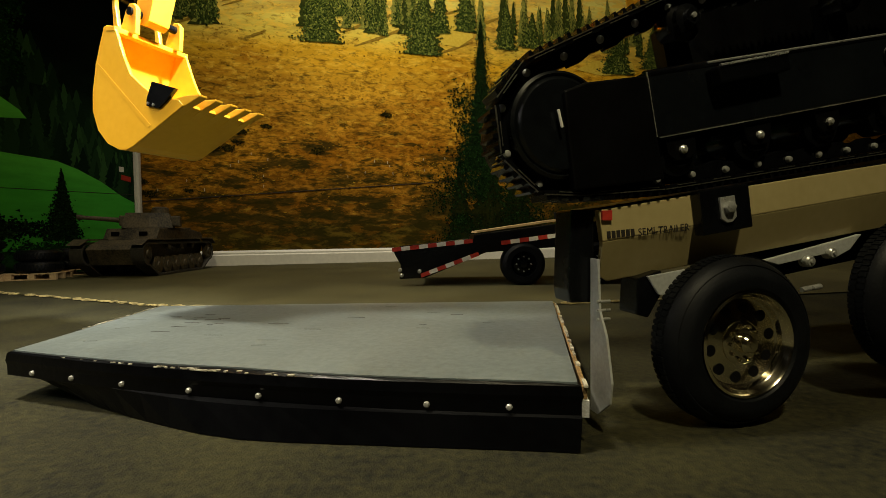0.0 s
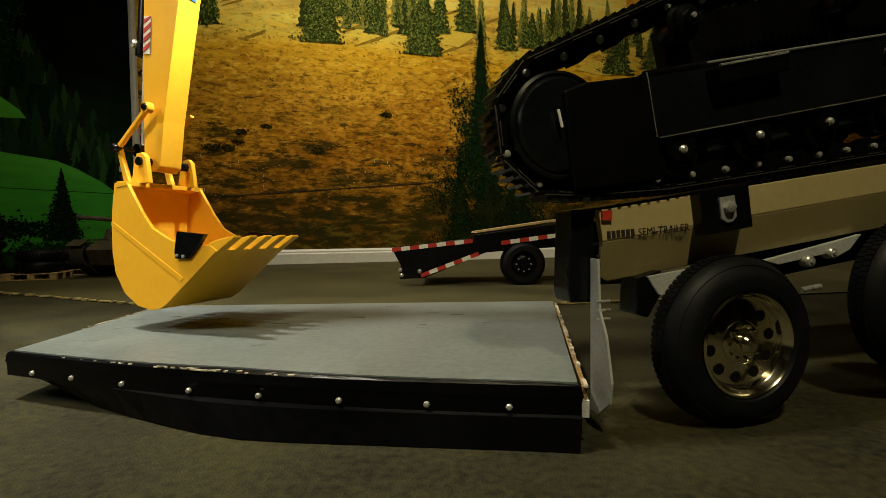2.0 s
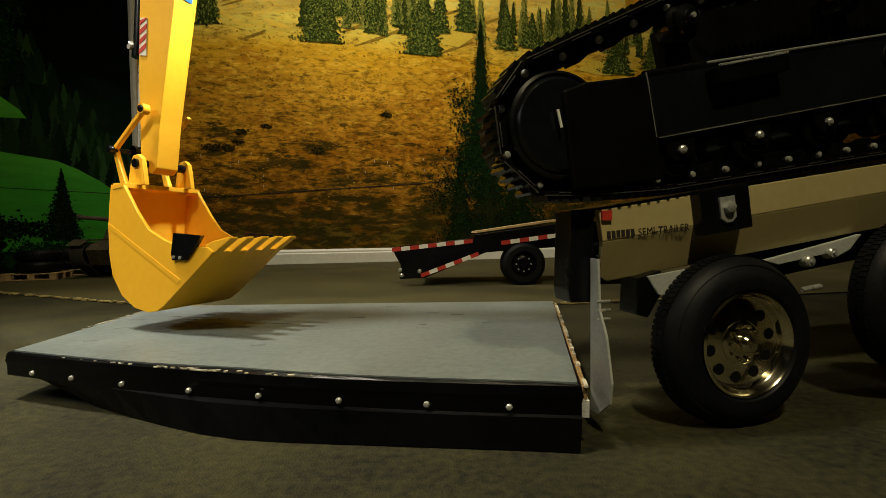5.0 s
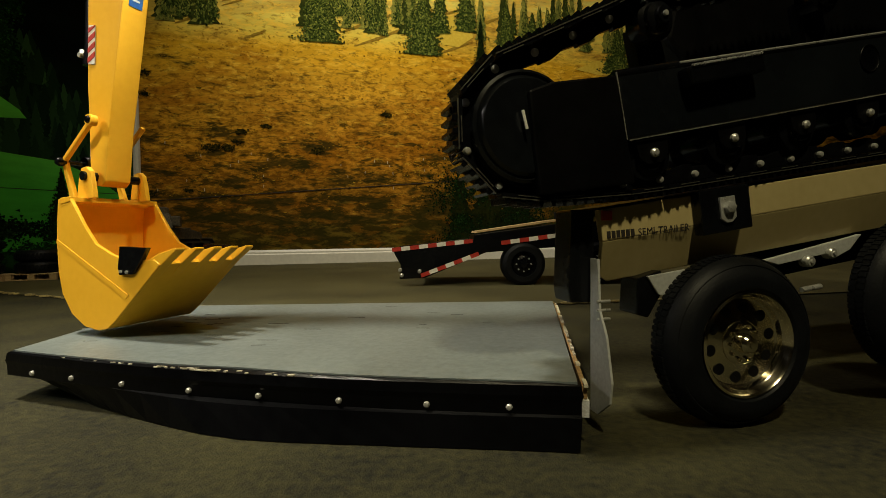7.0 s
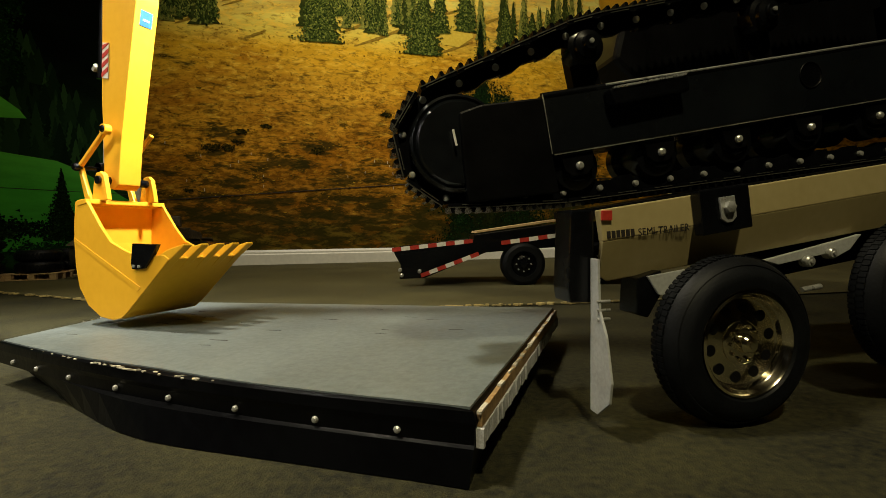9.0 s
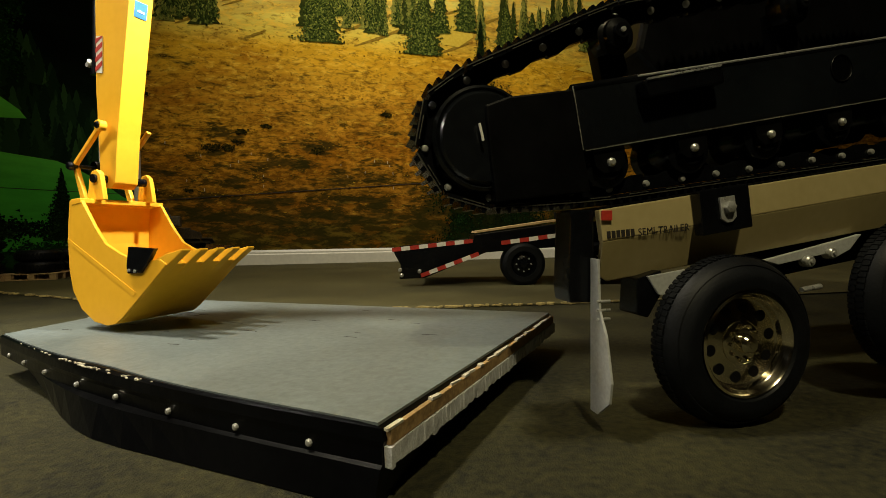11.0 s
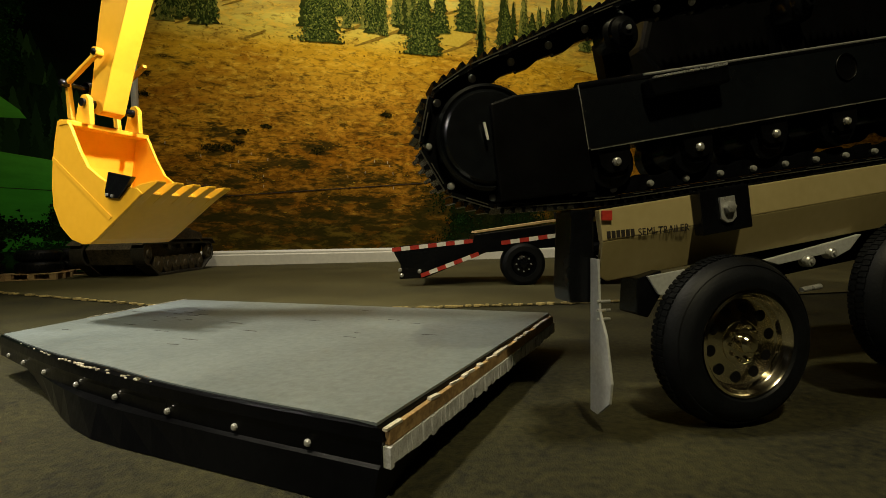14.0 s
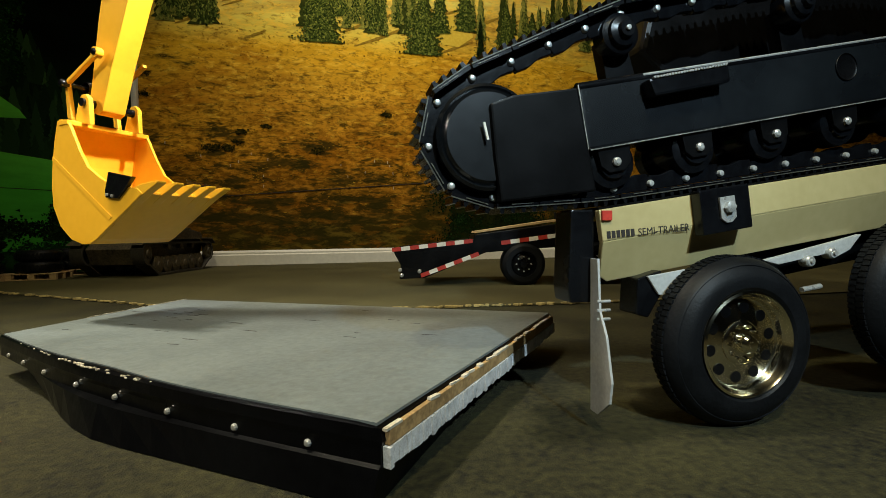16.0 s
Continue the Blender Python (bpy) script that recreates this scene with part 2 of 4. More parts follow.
for i in range(len(top) - 1):
    (x0, y0), (x1, y1) = top[i], top[i + 1]
    if not -1.1 < x0 < 0.45:
        continue
    for k in range(7):
        f = random.random()
        s = random.uniform(0.0015, 0.0045)
        box(s * 1.6, s, s * 0.6, pose(x0 + (x1 - x0) * f, y0 + (y1 - y0) * f + random.uniform(-0.003, 0.002), 0.0022, 0, 0, random.uniform(0, 90)), bm=bm)
tagged(part("frayed_edge", bm, M_FRAY, floor_far), "yellow frayed threads along the mat edge", kind="stuff")

back_dir = Vector((BACK_END[0] - CORNER[0], BACK_END[1] - CORNER[1], 0)).normalized()
left_dir = Vector((LEFT_END[0] - CORNER[0], LEFT_END[1] - CORNER[1], 0)).normalized()
M_MURAL = print_mat("hillside_print", [(0.0, (0.08, 0.055, 0.012)), (0.14, (0.22, 0.125, 0.020)), (0.21, (0.48, 0.220, 0.022)), (0.32, (0.74, 0.345, 0.026)), (0.50, (0.74, 0.390, 0.028)), (0.66, (0.74, 0.42, 0.020)), (0.71, (0.80, 0.62, 0.085)), (1.0, (0.88, 0.80, 0.22))], wave=0.06, sx=3, sz=17, contrast=0.3, scrub=(
    ((1.8, 1, 7), 0.45, 0.62, 5, (0.34, 0.105, 0.004), 0.65, 0.0, 0.0),
    ((38, 1, 80), 0.46, 0.62, 7, (0.13, 0.055, 0.004), 0.80, 0.25, 0.5),
    ((24, 1, 62), 0.53, 0.66, 6, (0.92, 0.58, 0.060), 0.65, -0.2, 0.5),
    ((6.5, 1, 25), 0.53, 0.61, 8, (0.040, 0.032, 0.006), 0.88, 0.26, 0.42),
    ((15, 1, 40), 0.54, 0.61, 7, (0.030, 0.026, 0.004), 0.85, 0.35, 0.36),
    ((11, 1, 30), 0.56, 0.68, 7, (0.19, 0.125, 0.018), 0.75, 1.1, 0.13)))
M_MURAL_L = print_mat("meadow_print", [(0.0, (0.016, 0.055, 0.012)), (0.30, (0.014, 0.045, 0.015)), (0.40, (0.010, 0.028, 0.013)), (0.54, (0.003, 0.008, 0.006)), (1.0, (0.002, 0.005, 0.004))], wave=0.05, wscale=5.5, sx=9, sz=18, contrast=0.6)
wall_back = slab("wall_back", CORNER, BACK_END, 0, 2.3, 0.08, M_MURAL, label="wall papered with an autumn hillside photo mural")
wall_left = slab("wall_left", LEFT_END, CORNER, 0, 2.3, 0.08, M_MURAL_L, label="wall papered with a green alpine meadow mural")
# unseen closing walls and ceiling, coloured dark to cut bounced light
slab("wall_right", BACK_END, (2.2, -1.2), 0, 2.3, 0.08, M_DARKWALL, label="plain dark wall")
slab("wall_front", (2.2, -1.2), (-1.75, -1.2), 0, 2.3, 0.08, M_DARKWALL, label="plain dark wall")
slab("wall_side", (-1.75, -1.2), LEFT_END, 0, 2.3, 0.08, M_DARKWALL, label="plain dark wall")
bm = box(5.2, 4.6, 0.06, pose(0.1, 0.55, 2.33))
tagged(part("ceiling", bm, M_CEIL), "plain dim ceiling", "ceiling", kind="structure")

# the printed trees, tufts and shadows of the hillside mural
M_FIR = island_mat("printed_fir", [(0.0, (0.010, 0.020, 0.005)), (0.45, (0.036, 0.056, 0.011)), (0.82, (0.11, 0.14, 0.024)), (1.0, (0.28, 0.30, 0.06))])
M_TUFT = island_mat("printed_tufts", [(0.0, (0.16, 0.080, 0.007)), (0.3, (0.30, 0.160, 0.010)), (0.8, (0.40, 0.230, 0.018)), (1.0, (0.52, 0.33, 0.035))])
M_BUSH = island_mat("printed_bushes", [(0.0, (0.006, 0.006, 0.002)), (0.55, (0.020, 0.019, 0.004)), (0.85, (0.055, 0.042, 0.007)), (1.0, (0.13, 0.075, 0.009))])
M_DARKFIR = island_mat("printed_dark_fir", [(0.0, (0.002, 0.005, 0.002)), (0.6, (0.007, 0.018, 0.005)), (0.92, (0.013, 0.034, 0.009)), (1.0, (0.028, 0.065, 0.018))])


def fir(x0, z0, h, w):
    def spot():
        f = random.random() ** 0.62
        saw = 0.72 + 0.28 * ((f * 9) % 1)
        return x0 + random.gauss(0, 0.42) * w * 0.5 * f * saw, z0 + h * (1 - f), 0.5 + 0.7 * f
    return spot


M_FIRCORE = mat("printed_fir_core", (0.050, 0.062, 0.012), 0.7, dark=(0.018, 0.026, 0.006), scale=30, fine=160, spec=0.0)
M_SPRUCE = mat("printed_spruce_core", (0.020, 0.024, 0.006), 0.8, dark=(0.006, 0.008, 0.003), scale=26, fine=140, spec=0.0)
M_PALEFIR = mat("printed_pale_fir", (0.30, 0.29, 0.055), 0.7, dark=(0.085, 0.095, 0.018), scale=22, fine=140, spec=0.0)
M_GLADE = mat("printed_glade", (0.72, 0.54, 0.075), 0.7, dark=(0.60, 0.40, 0.04), scale=10, fine=120, spec=0.0)


def fir_outline(bm, x0, z0, h, w, y, tiers=9):
    """A jagged printed fir: boughs step in and out up to the tip."""
    left, right = [], []
    for k in range(tiers):
        f = k / tiers
        half = w * 0.5 * (1 - f) ** 0.85
        for side, out in ((left, -1), (right, 1)):
            r = random.uniform(0.8, 1.15)
            side.append((x0 + out * half * r, z0 + h * (f + random.uniform(-0.01, 0.01))))
            side.append((x0 + out * half * 0.62 * r, z0 + h * (f + 0.55 / tiers)))
    ring = left + [(x0, z0 + h)] + right[::-1]
    bm.faces.new([bm.verts.new((x, y, z)) for x, z in ring][::-1])


BIG_FIRS = ((0.527, 0.683, 0.27, 0.135), (0.845, 0.668, 0.24, 0.135), (0.985, 0.752, 0.18, 0.085), (1.545, 0.650, 0.16, 0.13), (1.69, 0.675, 0.16, 0.11), (0.90, 0.74, 0.20, 0.07), (1.13, 0.705, 0.15, 0.075), (1.22, 0.715, 0.12, 0.07))
core, pale, bm = bmesh.new(), bmesh.new(), bmesh.new()
for x, z, h, w in BIG_FIRS:
    fir_outline(core, x, z, h, w, -0.0018, 11)
    flecks(bm, int(26000 * h * w / 0.27), fir(x - w * 0.05, z, h, w * 1.1), 0.0036, y=-0.0020)
for i in range(100):
    x = random.choice((random.uniform(0.08, 0.22), random.uniform(0.47, 0.60), random.uniform(0.56, 0.80), random.uniform(0.60, 0.86), random.uniform(1.0, 1.4), random.uniform(1.4, 2.0)))
    z = random.uniform(0.715, 0.775) - (0.01 if x < 0.25 else 0.0)
    h = random.uniform(0.09, 0.19)
    w = h * random.uniform(0.22, 0.40)
    fir_outline(pale if random.random() < 0.62 else core, x, z, h, w, -0.0010 - i * 0.000006, 7)
    flecks(bm, 90, fir(x + w * 0.15, z, h, w), 0.0034, y=-0.0017, slim=0.8)
part("printed_fir_cores", core, M_FIRCORE, wall_back, "printed dark green firs")
part("printed_pale_firs", pale, M_PALEFIR, wall_back, "printed pale sunlit firs")
tagged(part("printed_firs", bm, M_FIR, wall_back), "printed sunlit fir boughs", kind="stuff")
bm = bmesh.new()
for ring in ([(0.885, 0.705), (0.96, 0.700), (1.01, 0.735), (1.00, 0.775), (0.95, 0.770), (0.945, 0.800), (0.885, 0.785)], [(1.38, 0.655), (1.48, 0.640), (1.62, 0.655), (1.60, 0.700), (1.46, 0.690)]):
    bm.faces.new([bm.verts.new((x, -0.0009, z)) for x, z in ring][::-1])
part("printed_glades", bm, M_GLADE, wall_back, "printed pale grass glades")


def clumps(n, x0, x1, z0, z1, w, h):
    spots = [(random.uniform(x0, x1), random.uniform(z0, z1), random.uniform(0.5, 1.3)) for _ in range(n)]

    def spot():
        x, z, k = random.choice(spots)
        return x + random.gauss(0, w * k), z + random.gauss(0, h * k), 0.6 + 0.4 * k
    return spot


bm = bmesh.new()
flecks(bm, 2200, clumps(240, 0, 1.6, 0.2, 0.70, 0.045, 0.006), 0.0026, slim=1.4)
tagged(part("printed_tufts", bm, M_TUFT, wall_back), "printed dry grass tufts", kind="stuff")


bm = bmesh.new()
for x, z, w in ((0.205, 0.352, 0.040), (0.250, 0.352, 0.030), (0.290, 0.400, 0.022), (0.275, 0.372, 0.020), (0.50, 0.350, 0.030), (0.72, 0.47, 0.022), (0.36, 0.42, 0.018), (0.14, 0.225, 0.016), (0.02, 0.50, 0.03), (0.03, 0.56, 0.022), (0.035, 0.215, 0.030), (0.02, 0.25, 0.020)):
    flecks(bm, int(9000 * w), clumps(5, x - w * 0.5, x + w * 0.5, z - w * 0.12, z + w * 0.12, w * 0.22, w * 0.13), 0.0028, y=-0.0016)
tagged(part("printed_bushes", bm, M_BUSH, wall_back), "printed dark shrubs", kind="stuff")
M_LONGSHADE = mat("printed_long_shadows", (0.36, 0.235, 0.032), 0.8, dark=(0.20, 0.125, 0.014), scale=20, fine=150, spec=0.0)
bm = bmesh.new()
for k in range(34):
    x, z = random.uniform(0.10, 1.35), random.uniform(0.665, 0.80)
    d = random.uniform(0.05, 0.15)
    t = random.uniform(0.003, 0.008)
    ring = [(0, 0), (d * 0.5, d * 0.17), (d, d * 0.40), (d * 1.03, d * 0.40 + t), (d * 0.5, d * 0.20 + t), (0.0, t * 0.5)]
    bm.faces.new([bm.verts.new((x + dx, -0.0007 - k * 0.000003, z + dz)) for dx, dz in ring])
tagged(part("printed_shadows", bm, M_LONGSHADE, wall_back), "printed long tree shadows on grass", kind="stuff")
bm = bmesh.new()
for x, z, h, w in ((1.035, 0.46, 0.34, 0.075), (1.03, 0.30, 0.32, 0.12), (1.06, 0.10, 0.34, 0.17), (0.96, 0.04, 0.30, 0.12), (1.16, 0.03, 0.42, 0.16)):
    fir_outline(bm, x, z, h, w, -0.0021, 12)
part("printed_spruce_core", bm, M_SPRUCE, wall_back, "printed dark spruce")
bm = bmesh.new()
bm = bmesh.new()
flecks(bm, 3600, fir(1.035, 0.30, 0.51, 0.24), 0.0036, y=-0.0024)
flecks(bm, 5200, clumps(26, 0.95, 1.12, 0.24, 0.56, 0.016, 0.022), 0.0034, y=-0.0024)
flecks(bm, 9000, clumps(34, 0.90, 1.45, 0.03, 0.34, 0.030, 0.022), 0.0030, y=-0.0024)
tagged(part("printed_spruce", bm, M_DARKFIR, wall_back), "printed dark spruce", kind="stuff")
bm = bmesh.new()
for i in range(26):
    x = random.uniform(0.05, 1.2)
    z = random.uniform(0.22, 0.36)
    vs = [bm.verts.new((x + dx, -0.002, z + dz)) for dx, dz in ((0, 0), (0.0014, 0), (0.0012, 0.008), (0.0002, 0.008))]
    bm.faces.new(vs)
tagged(part("printed_posts", bm, M_WHITE, wall_back), "printed pale stakes", kind="stuff")
# paper joint across each mural
bm = prism([(0.0, 0.190), (1.0, 0.266), (2.4, 0.30), (2.4, 0.302), (1.0, 0.268), (0.0, 0.192)], -0.0018, 0.0)
part("paper_joint", bm, M_INK, wall_back, "dark joint of the wallpaper")

# the meadow mural: forest, lone fir, pond shrubs, a small house
LEN_LEFT = (Vector(LEFT_END) - Vector(CORNER)).length
M_LEAF = island_mat("printed_leaves", [(0.0, (0.005, 0.016, 0.004)), (0.7, (0.010, 0.040, 0.009)), (0.94, (0.02, 0.08, 0.014)), (1.0, (0.05, 0.19, 0.03))])
M_WOODS = island_mat("printed_woods", [(0.0, (0.006, 0.017, 0.009)), (0.5, (0.014, 0.038, 0.016)), (0.85, (0.026, 0.070, 0.026)), (1.0, (0.042, 0.115, 0.036))])
bm = bmesh.new()
spots = []
for i in range(260):
    x = -random.uniform(0.0, 0.45)
    low = 0.285 if x < -0.19 else 0.20 + 0.085 * (-x) / 0.19
    top = max(low + 0.02, 0.25 + 1.10 * (-x - 0.02))
    spots.append((random.uniform(low - 0.03, top), x))
for i, (z, x) in enumerate(sorted(spots, reverse=True)):
    h = random.uniform(0.05, 0.12)
    fir_outline(bm, LEN_LEFT + x, z, h, h * random.uniform(0.35, 0.6), -0.0008 - i * 0.000003, 7)
tagged(part("printed_woods", bm, M_WOODS, wall_left), "printed dark wooded slope", kind="stuff")
bm = bmesh.new()
fir_outline(bm, LEN_LEFT - 0.176, 0.085, 0.175, 0.075, -0.0021, 11)
flecks(bm, 2600, fir(LEN_LEFT - 0.178, 0.085, 0.18, 0.10), 0.0036, y=-0.0024)
flecks(bm, 2600, clumps(22, LEN_LEFT - 0.45, LEN_LEFT - 0.21, 0.085, 0.125, 0.025, 0.007), 0.0036, y=-0.0024)
tagged(part("printed_forest", bm, M_DARKFIR, wall_left), "printed dark spruce forest", kind="stuff")
bm = bmesh.new()
flecks(bm, 2600, clumps(20, LEN_LEFT - 0.36, LEN_LEFT - 0.25, 0.50, 0.70, 0.012, 0.02), 0.0036, y=-0.0024)
flecks(bm, 2600, clumps(16, LEN_LEFT - 0.45, LEN_LEFT, 0.04, 0.07, 0.03, 0.006), 0.0034, y=-0.0024)
tagged(part("printed_leaves", bm, M_LEAF, wall_left), "printed green foliage", kind="stuff")
M_GREENBRIGHT = print_mat("meadow_patch_print", [(0.0, (0.05, 0.30, 0.03)), (0.19, (0.07, 0.46, 0.05)), (0.21, (0.09, 0.54, 0.06)), (0.30, (0.14, 0.66, 0.08)), (1.0, (0.14, 0.66, 0.08))], sx=5, sz=18, contrast=0.3)
hill = [(LEN_LEFT - 1.2, 0.35), (LEN_LEFT - 0.6, 0.310), (LEN_LEFT - 0.40, 0.294), (LEN_LEFT - 0.29, 0.288), (LEN_LEFT - 0.185, 0.282), (LEN_LEFT - 0.14, 0.266), (LEN_LEFT - 0.085, 0.238), (LEN_LEFT - 0.037, 0.204), (LEN_LEFT, 0.186)]
bm = prism(hill + [(LEN_LEFT, 0.06), (LEN_LEFT - 1.2, 0.06)], -0.0018, 0.0)
part("printed_meadow", bm, M_GREENBRIGHT, wall_left, "printed bright green meadow")
bm = prism([(LEN_LEFT - 0.36, 0.36), (LEN_LEFT - 0.29, 0.366), (LEN_LEFT - 0.242, 0.374), (LEN_LEFT - 0.255, 0.392), (LEN_LEFT - 0.29, 0.415), (LEN_LEFT - 0.36, 0.43)], -0.0020, 0.0)
part("printed_clearing", bm, M_GREENBRIGHT, wall_left, "printed bright green clearing")
bm = prism([(LEN_LEFT - 0.042, 0.272), (LEN_LEFT - 0.030, 0.272), (LEN_LEFT - 0.030, 0.286), (LEN_LEFT - 0.042, 0.286)], -0.0026, 0.0)
part("printed_house", bm, M_WHITE, wall_left, "printed small white house")
bm = prism([(LEN_LEFT - 0.038, 0.250), (LEN_LEFT - 0.012, 0.246), (LEN_LEFT - 0.012, 0.260), (LEN_LEFT - 0.036, 0.264)], -0.0026, 0.0)
part("printed_roof", bm, M_RED, wall_left, "printed red roof")
bm = prism([(0.6, 0.190), (LEN_LEFT, 0.210), (LEN_LEFT, 0.2115), (0.6, 0.192)], -0.0022, 0.0)
part("paper_joint", bm, M_INK, wall_left)

# baseboard with a stepped moulding, on the back wall
L_BACK = (Vector(BACK_END) - Vector(CORNER)).length
bm = prism([(0, 0), (0.012, 0), (0.012, 0.030), (0.009, 0.033), (0.009, 0.038), (0.004, 0.044), (0, 0.044)], 0, L_BACK - 0.03, m=Matrix.Rotation(radians(-90), 4, "Z"))
board = part("baseboard", bm, M_WHITE, m=Matrix.Translation((*CORNER, 0)) @ Matrix.Rotation(math.atan2(back_dir.y, back_dir.x), 4, "Z") @ pose(0.015, 0, 0.002))
tagged(board, "white moulded baseboard along the mural wall", "baseboard", kind="structure")
bm = prism([(-0.0075, 0.0), (0.0075, 0.0), (0.0075, 2.2), (-0.0075, 2.2)], -0.008, 0.004, bevel=0.002)
prism([(-0.0025, 0.0), (0.0025, 0.0), (0.0025, 2.2), (-0.0025, 2.2)], -0.011, -0.008, bm=bm)
tagged(part("corner_trim", bm, M_WHITE, m=pose(CORNER[0] + 0.016, CORNER[1] - 0.010, 0.047)), "white corner moulding strip", "trim", kind="structure")


# ---------------------------------------------------------------- loading platform
def loading_platform():
    ob = empty("loading_platform", pose(0, 0, 0), "black ramp platform with a scuffed grey painted deck on the floor", "platform")
    fl, fr, br, bl = [Vector(v) for v in ((-0.248, 0.253, 0), (0.058, 0.186, 0), (0.101, 0.411, 0), (-0.259, 0.411, 0))]
    along = fr - fl
    out = Vector((along.y, -along.x, 0)).normalized()

    def front(s):
        return fl + along * s + out * (0.011 * math.sin(math.pi * min(max(s, 0), 1)))

    rim = [front(k / 16) for k in range(17)] + [br, br.lerp(bl, 0.5) + Vector((0, 0.003, 0)), bl]
    c = sum(rim, Vector()) / len(rim)
    n = len(rim)
    bm = bmesh.new()
    layers = []
    for z, inset in ((0.0278, 0.0035), (0.0268, 0.0012), (0.0225, 0.0), (0.0200, 0.0010), (0.0145, 0.0010), (0.0138, 0.006), (0.0005, 0.016)):
        ring = []
        for i, v in enumerate(rim):
            d = c - v
            q = v + d.normalized() * inset
            if z < 0.014:
                k = min(max((v.x - fl.x) / along.x, 0), 1)
                side = 0.0 if i > 16 else 1.0
                # black foot flared outward in place of the shadow on the floor
                q = v + d.normalized() * (-0.010 * inset / 0.016 * side + 0.02 * (1 - side)) + Vector(((1 - k) ** 3 * 0.050 - k ** 12 * 0.012, 0, 0)) * (inset / 0.016)
            ring.append(bm.verts.new((q.x, q.y, z)))
        layers.append(ring)
    bm.faces.new(layers[0])
    bm.faces.new(layers[-1][::-1])
    for a, b in zip(layers, layers[1:]):
        for i in range(n):
            j = (i + 1) % n
            bm.faces.new((a[i], b[i], b[j], a[j]))
    bmesh.ops.recalc_face_normals(bm, faces=bm.faces)
    part("body", bm, M_HULL, ob, "glossy black painted hull")
    bm = bmesh.new()
    inner = [v + (c - v).normalized() * (0.0052 if v.x < 0.05 else 0.0026) for v in rim]
    a = [bm.verts.new((v.x, v.y, 0.0285)) for v in inner]
    b = [bm.verts.new((v.x, v.y, 0.0270)) for v in inner]
    bm.faces.new(a)
    for i in range(n):
        j = (i + 1) % n
        bm.faces.new((b[i], b[j], a[j], a[i]))
    bmesh.ops.recalc_face_normals(bm, faces=bm.faces)
    part("deck", bm, M_DECK, ob, "scuffed grey painted deck board")
    for s in (0.072, 0.17, 0.283, 0.415, 0.536, 0.662, 0.789, 0.902):
        p = front(s) - out * 0.0006
        bm = lathe([(0, 0), (0.0015, 0), (0.0015, 0.0008), (0.0010, 0.0014), (0, 0.0016)], 8, Matrix.Translation((p.x, p.y, 0.0172)) @ out.to_track_quat("Y", "Z").to_matrix().to_4x4())
        part("bolt", bm, M_STEEL, ob, "" if s > 0.08 else "bright steel bolt head")
    # torn end: a raw plywood strip over a white corrugated core
    e = br - fr
    el = e.length
    eo = Vector((e.y, -e.x, 0)).normalized()
    turn = Matrix.Translation(fr + eo * 0.0005) @ Matrix.Rotation(math.atan2(e.y, e.x), 4, "Z")
    bm = box(el - 0.004, 0.0022, 0.0056, pose(el / 2, 0, 0.0236), bevel=0.0004)
    end = part("end_strip", bm, M_WOOD, ob, "raw brown plywood end strip", m=turn)
    bm = bmesh.new()
    k = 0.001
    while k < el - 0.003:
        w = random.uniform(0.0020, 0.0036)
        hgt = random.uniform(0.0062, 0.0078)
        box(w * 0.86, 0.0030, hgt, pose(k + w / 2, random.uniform(-0.0006, 0.0002), 0.0206 - hgt / 2, 0, random.uniform(-10, 4), 0), bm=bm)
        k += w
    tagged(part("core", bm, M_CORE, end, "white corrugated torn core"), kind="stuff")
    bm = bmesh.new()
    k = 0.0
    while k < el - 0.004:
        w = random.uniform(0.003, 0.011)
        if random.random() < 0.6:
            box(w, random.uniform(0.0010, 0.0022), random.uniform(0.0008, 0.0014), pose(k + w / 2, -0.0004, 0.0268, random.uniform(-10, 10), random.uniform(-6, 6), 0), bm=bm)
        k += w
    tagged(part("chipped_paint", bm, M_CHIP, end, "chipped pale paint edge"), kind="stuff")
    # chips along the front, left and back edges
    bm = bmesh.new()
    for k in range(46):
        s = random.choice((random.uniform(0.12, 0.30), random.uniform(0.35, 0.62), random.uniform(0.36, 0.6)))
        p = front(s) - out * random.uniform(0.0004, 0.0028)
        box(random.uniform(0.001, 0.0032), random.uniform(0.0005, 0.0010), 0.0006, Matrix.Translation((p.x, p.y, 0.0274)) @ pose(0, 0, 0, 0, 0, random.uniform(-25, 5)), bm=bm)
    for k in range(22):
        p = bl.lerp(fl, random.uniform(0.02, 0.62)) + Vector((0.0022, 0, 0))
        box(random.uniform(0.0008, 0.0018), random.uniform(0.004, 0.012), 0.0010, Matrix.Translation((p.x, p.y, 0.0281)) @ pose(0, 0, 0, 0, 0, random.uniform(-6, 6)), bm=bm)
    tagged(part("chipped_edge", bm, M_CHIP, ob, "white chips along the painted edge"), kind="stuff")
    # scratches
    bm = bmesh.new()
    for k in range(26):
        if k < 12:
            p = Vector((random.uniform(-0.235, -0.15), random.uniform(0.27, 0.36), 0))
        else:
            p = Vector((random.uniform(-0.2, 0.06), random.uniform(0.25, 0.40), 0))
        box(random.uniform(0.004, 0.016), random.uniform(0.0003, 0.0008), 0.0002, Matrix.Translation((p.x, p.y, 0.02855)) @ pose(0, 0, 0, 0, 0, random.uniform(-14, 6)), bm=bm)
    tagged(part("scratches", bm, M_INK, ob, "dark scratches in the deck paint"), kind="stuff")
    return ob


platform = loading_platform()


# ---------------------------------------------------------------- near trailer
YAW = 12.0
TRAILER = pose(0.0709, 0.2054, 0, 0, 0, YAW)   # x along the side, y into the trailer


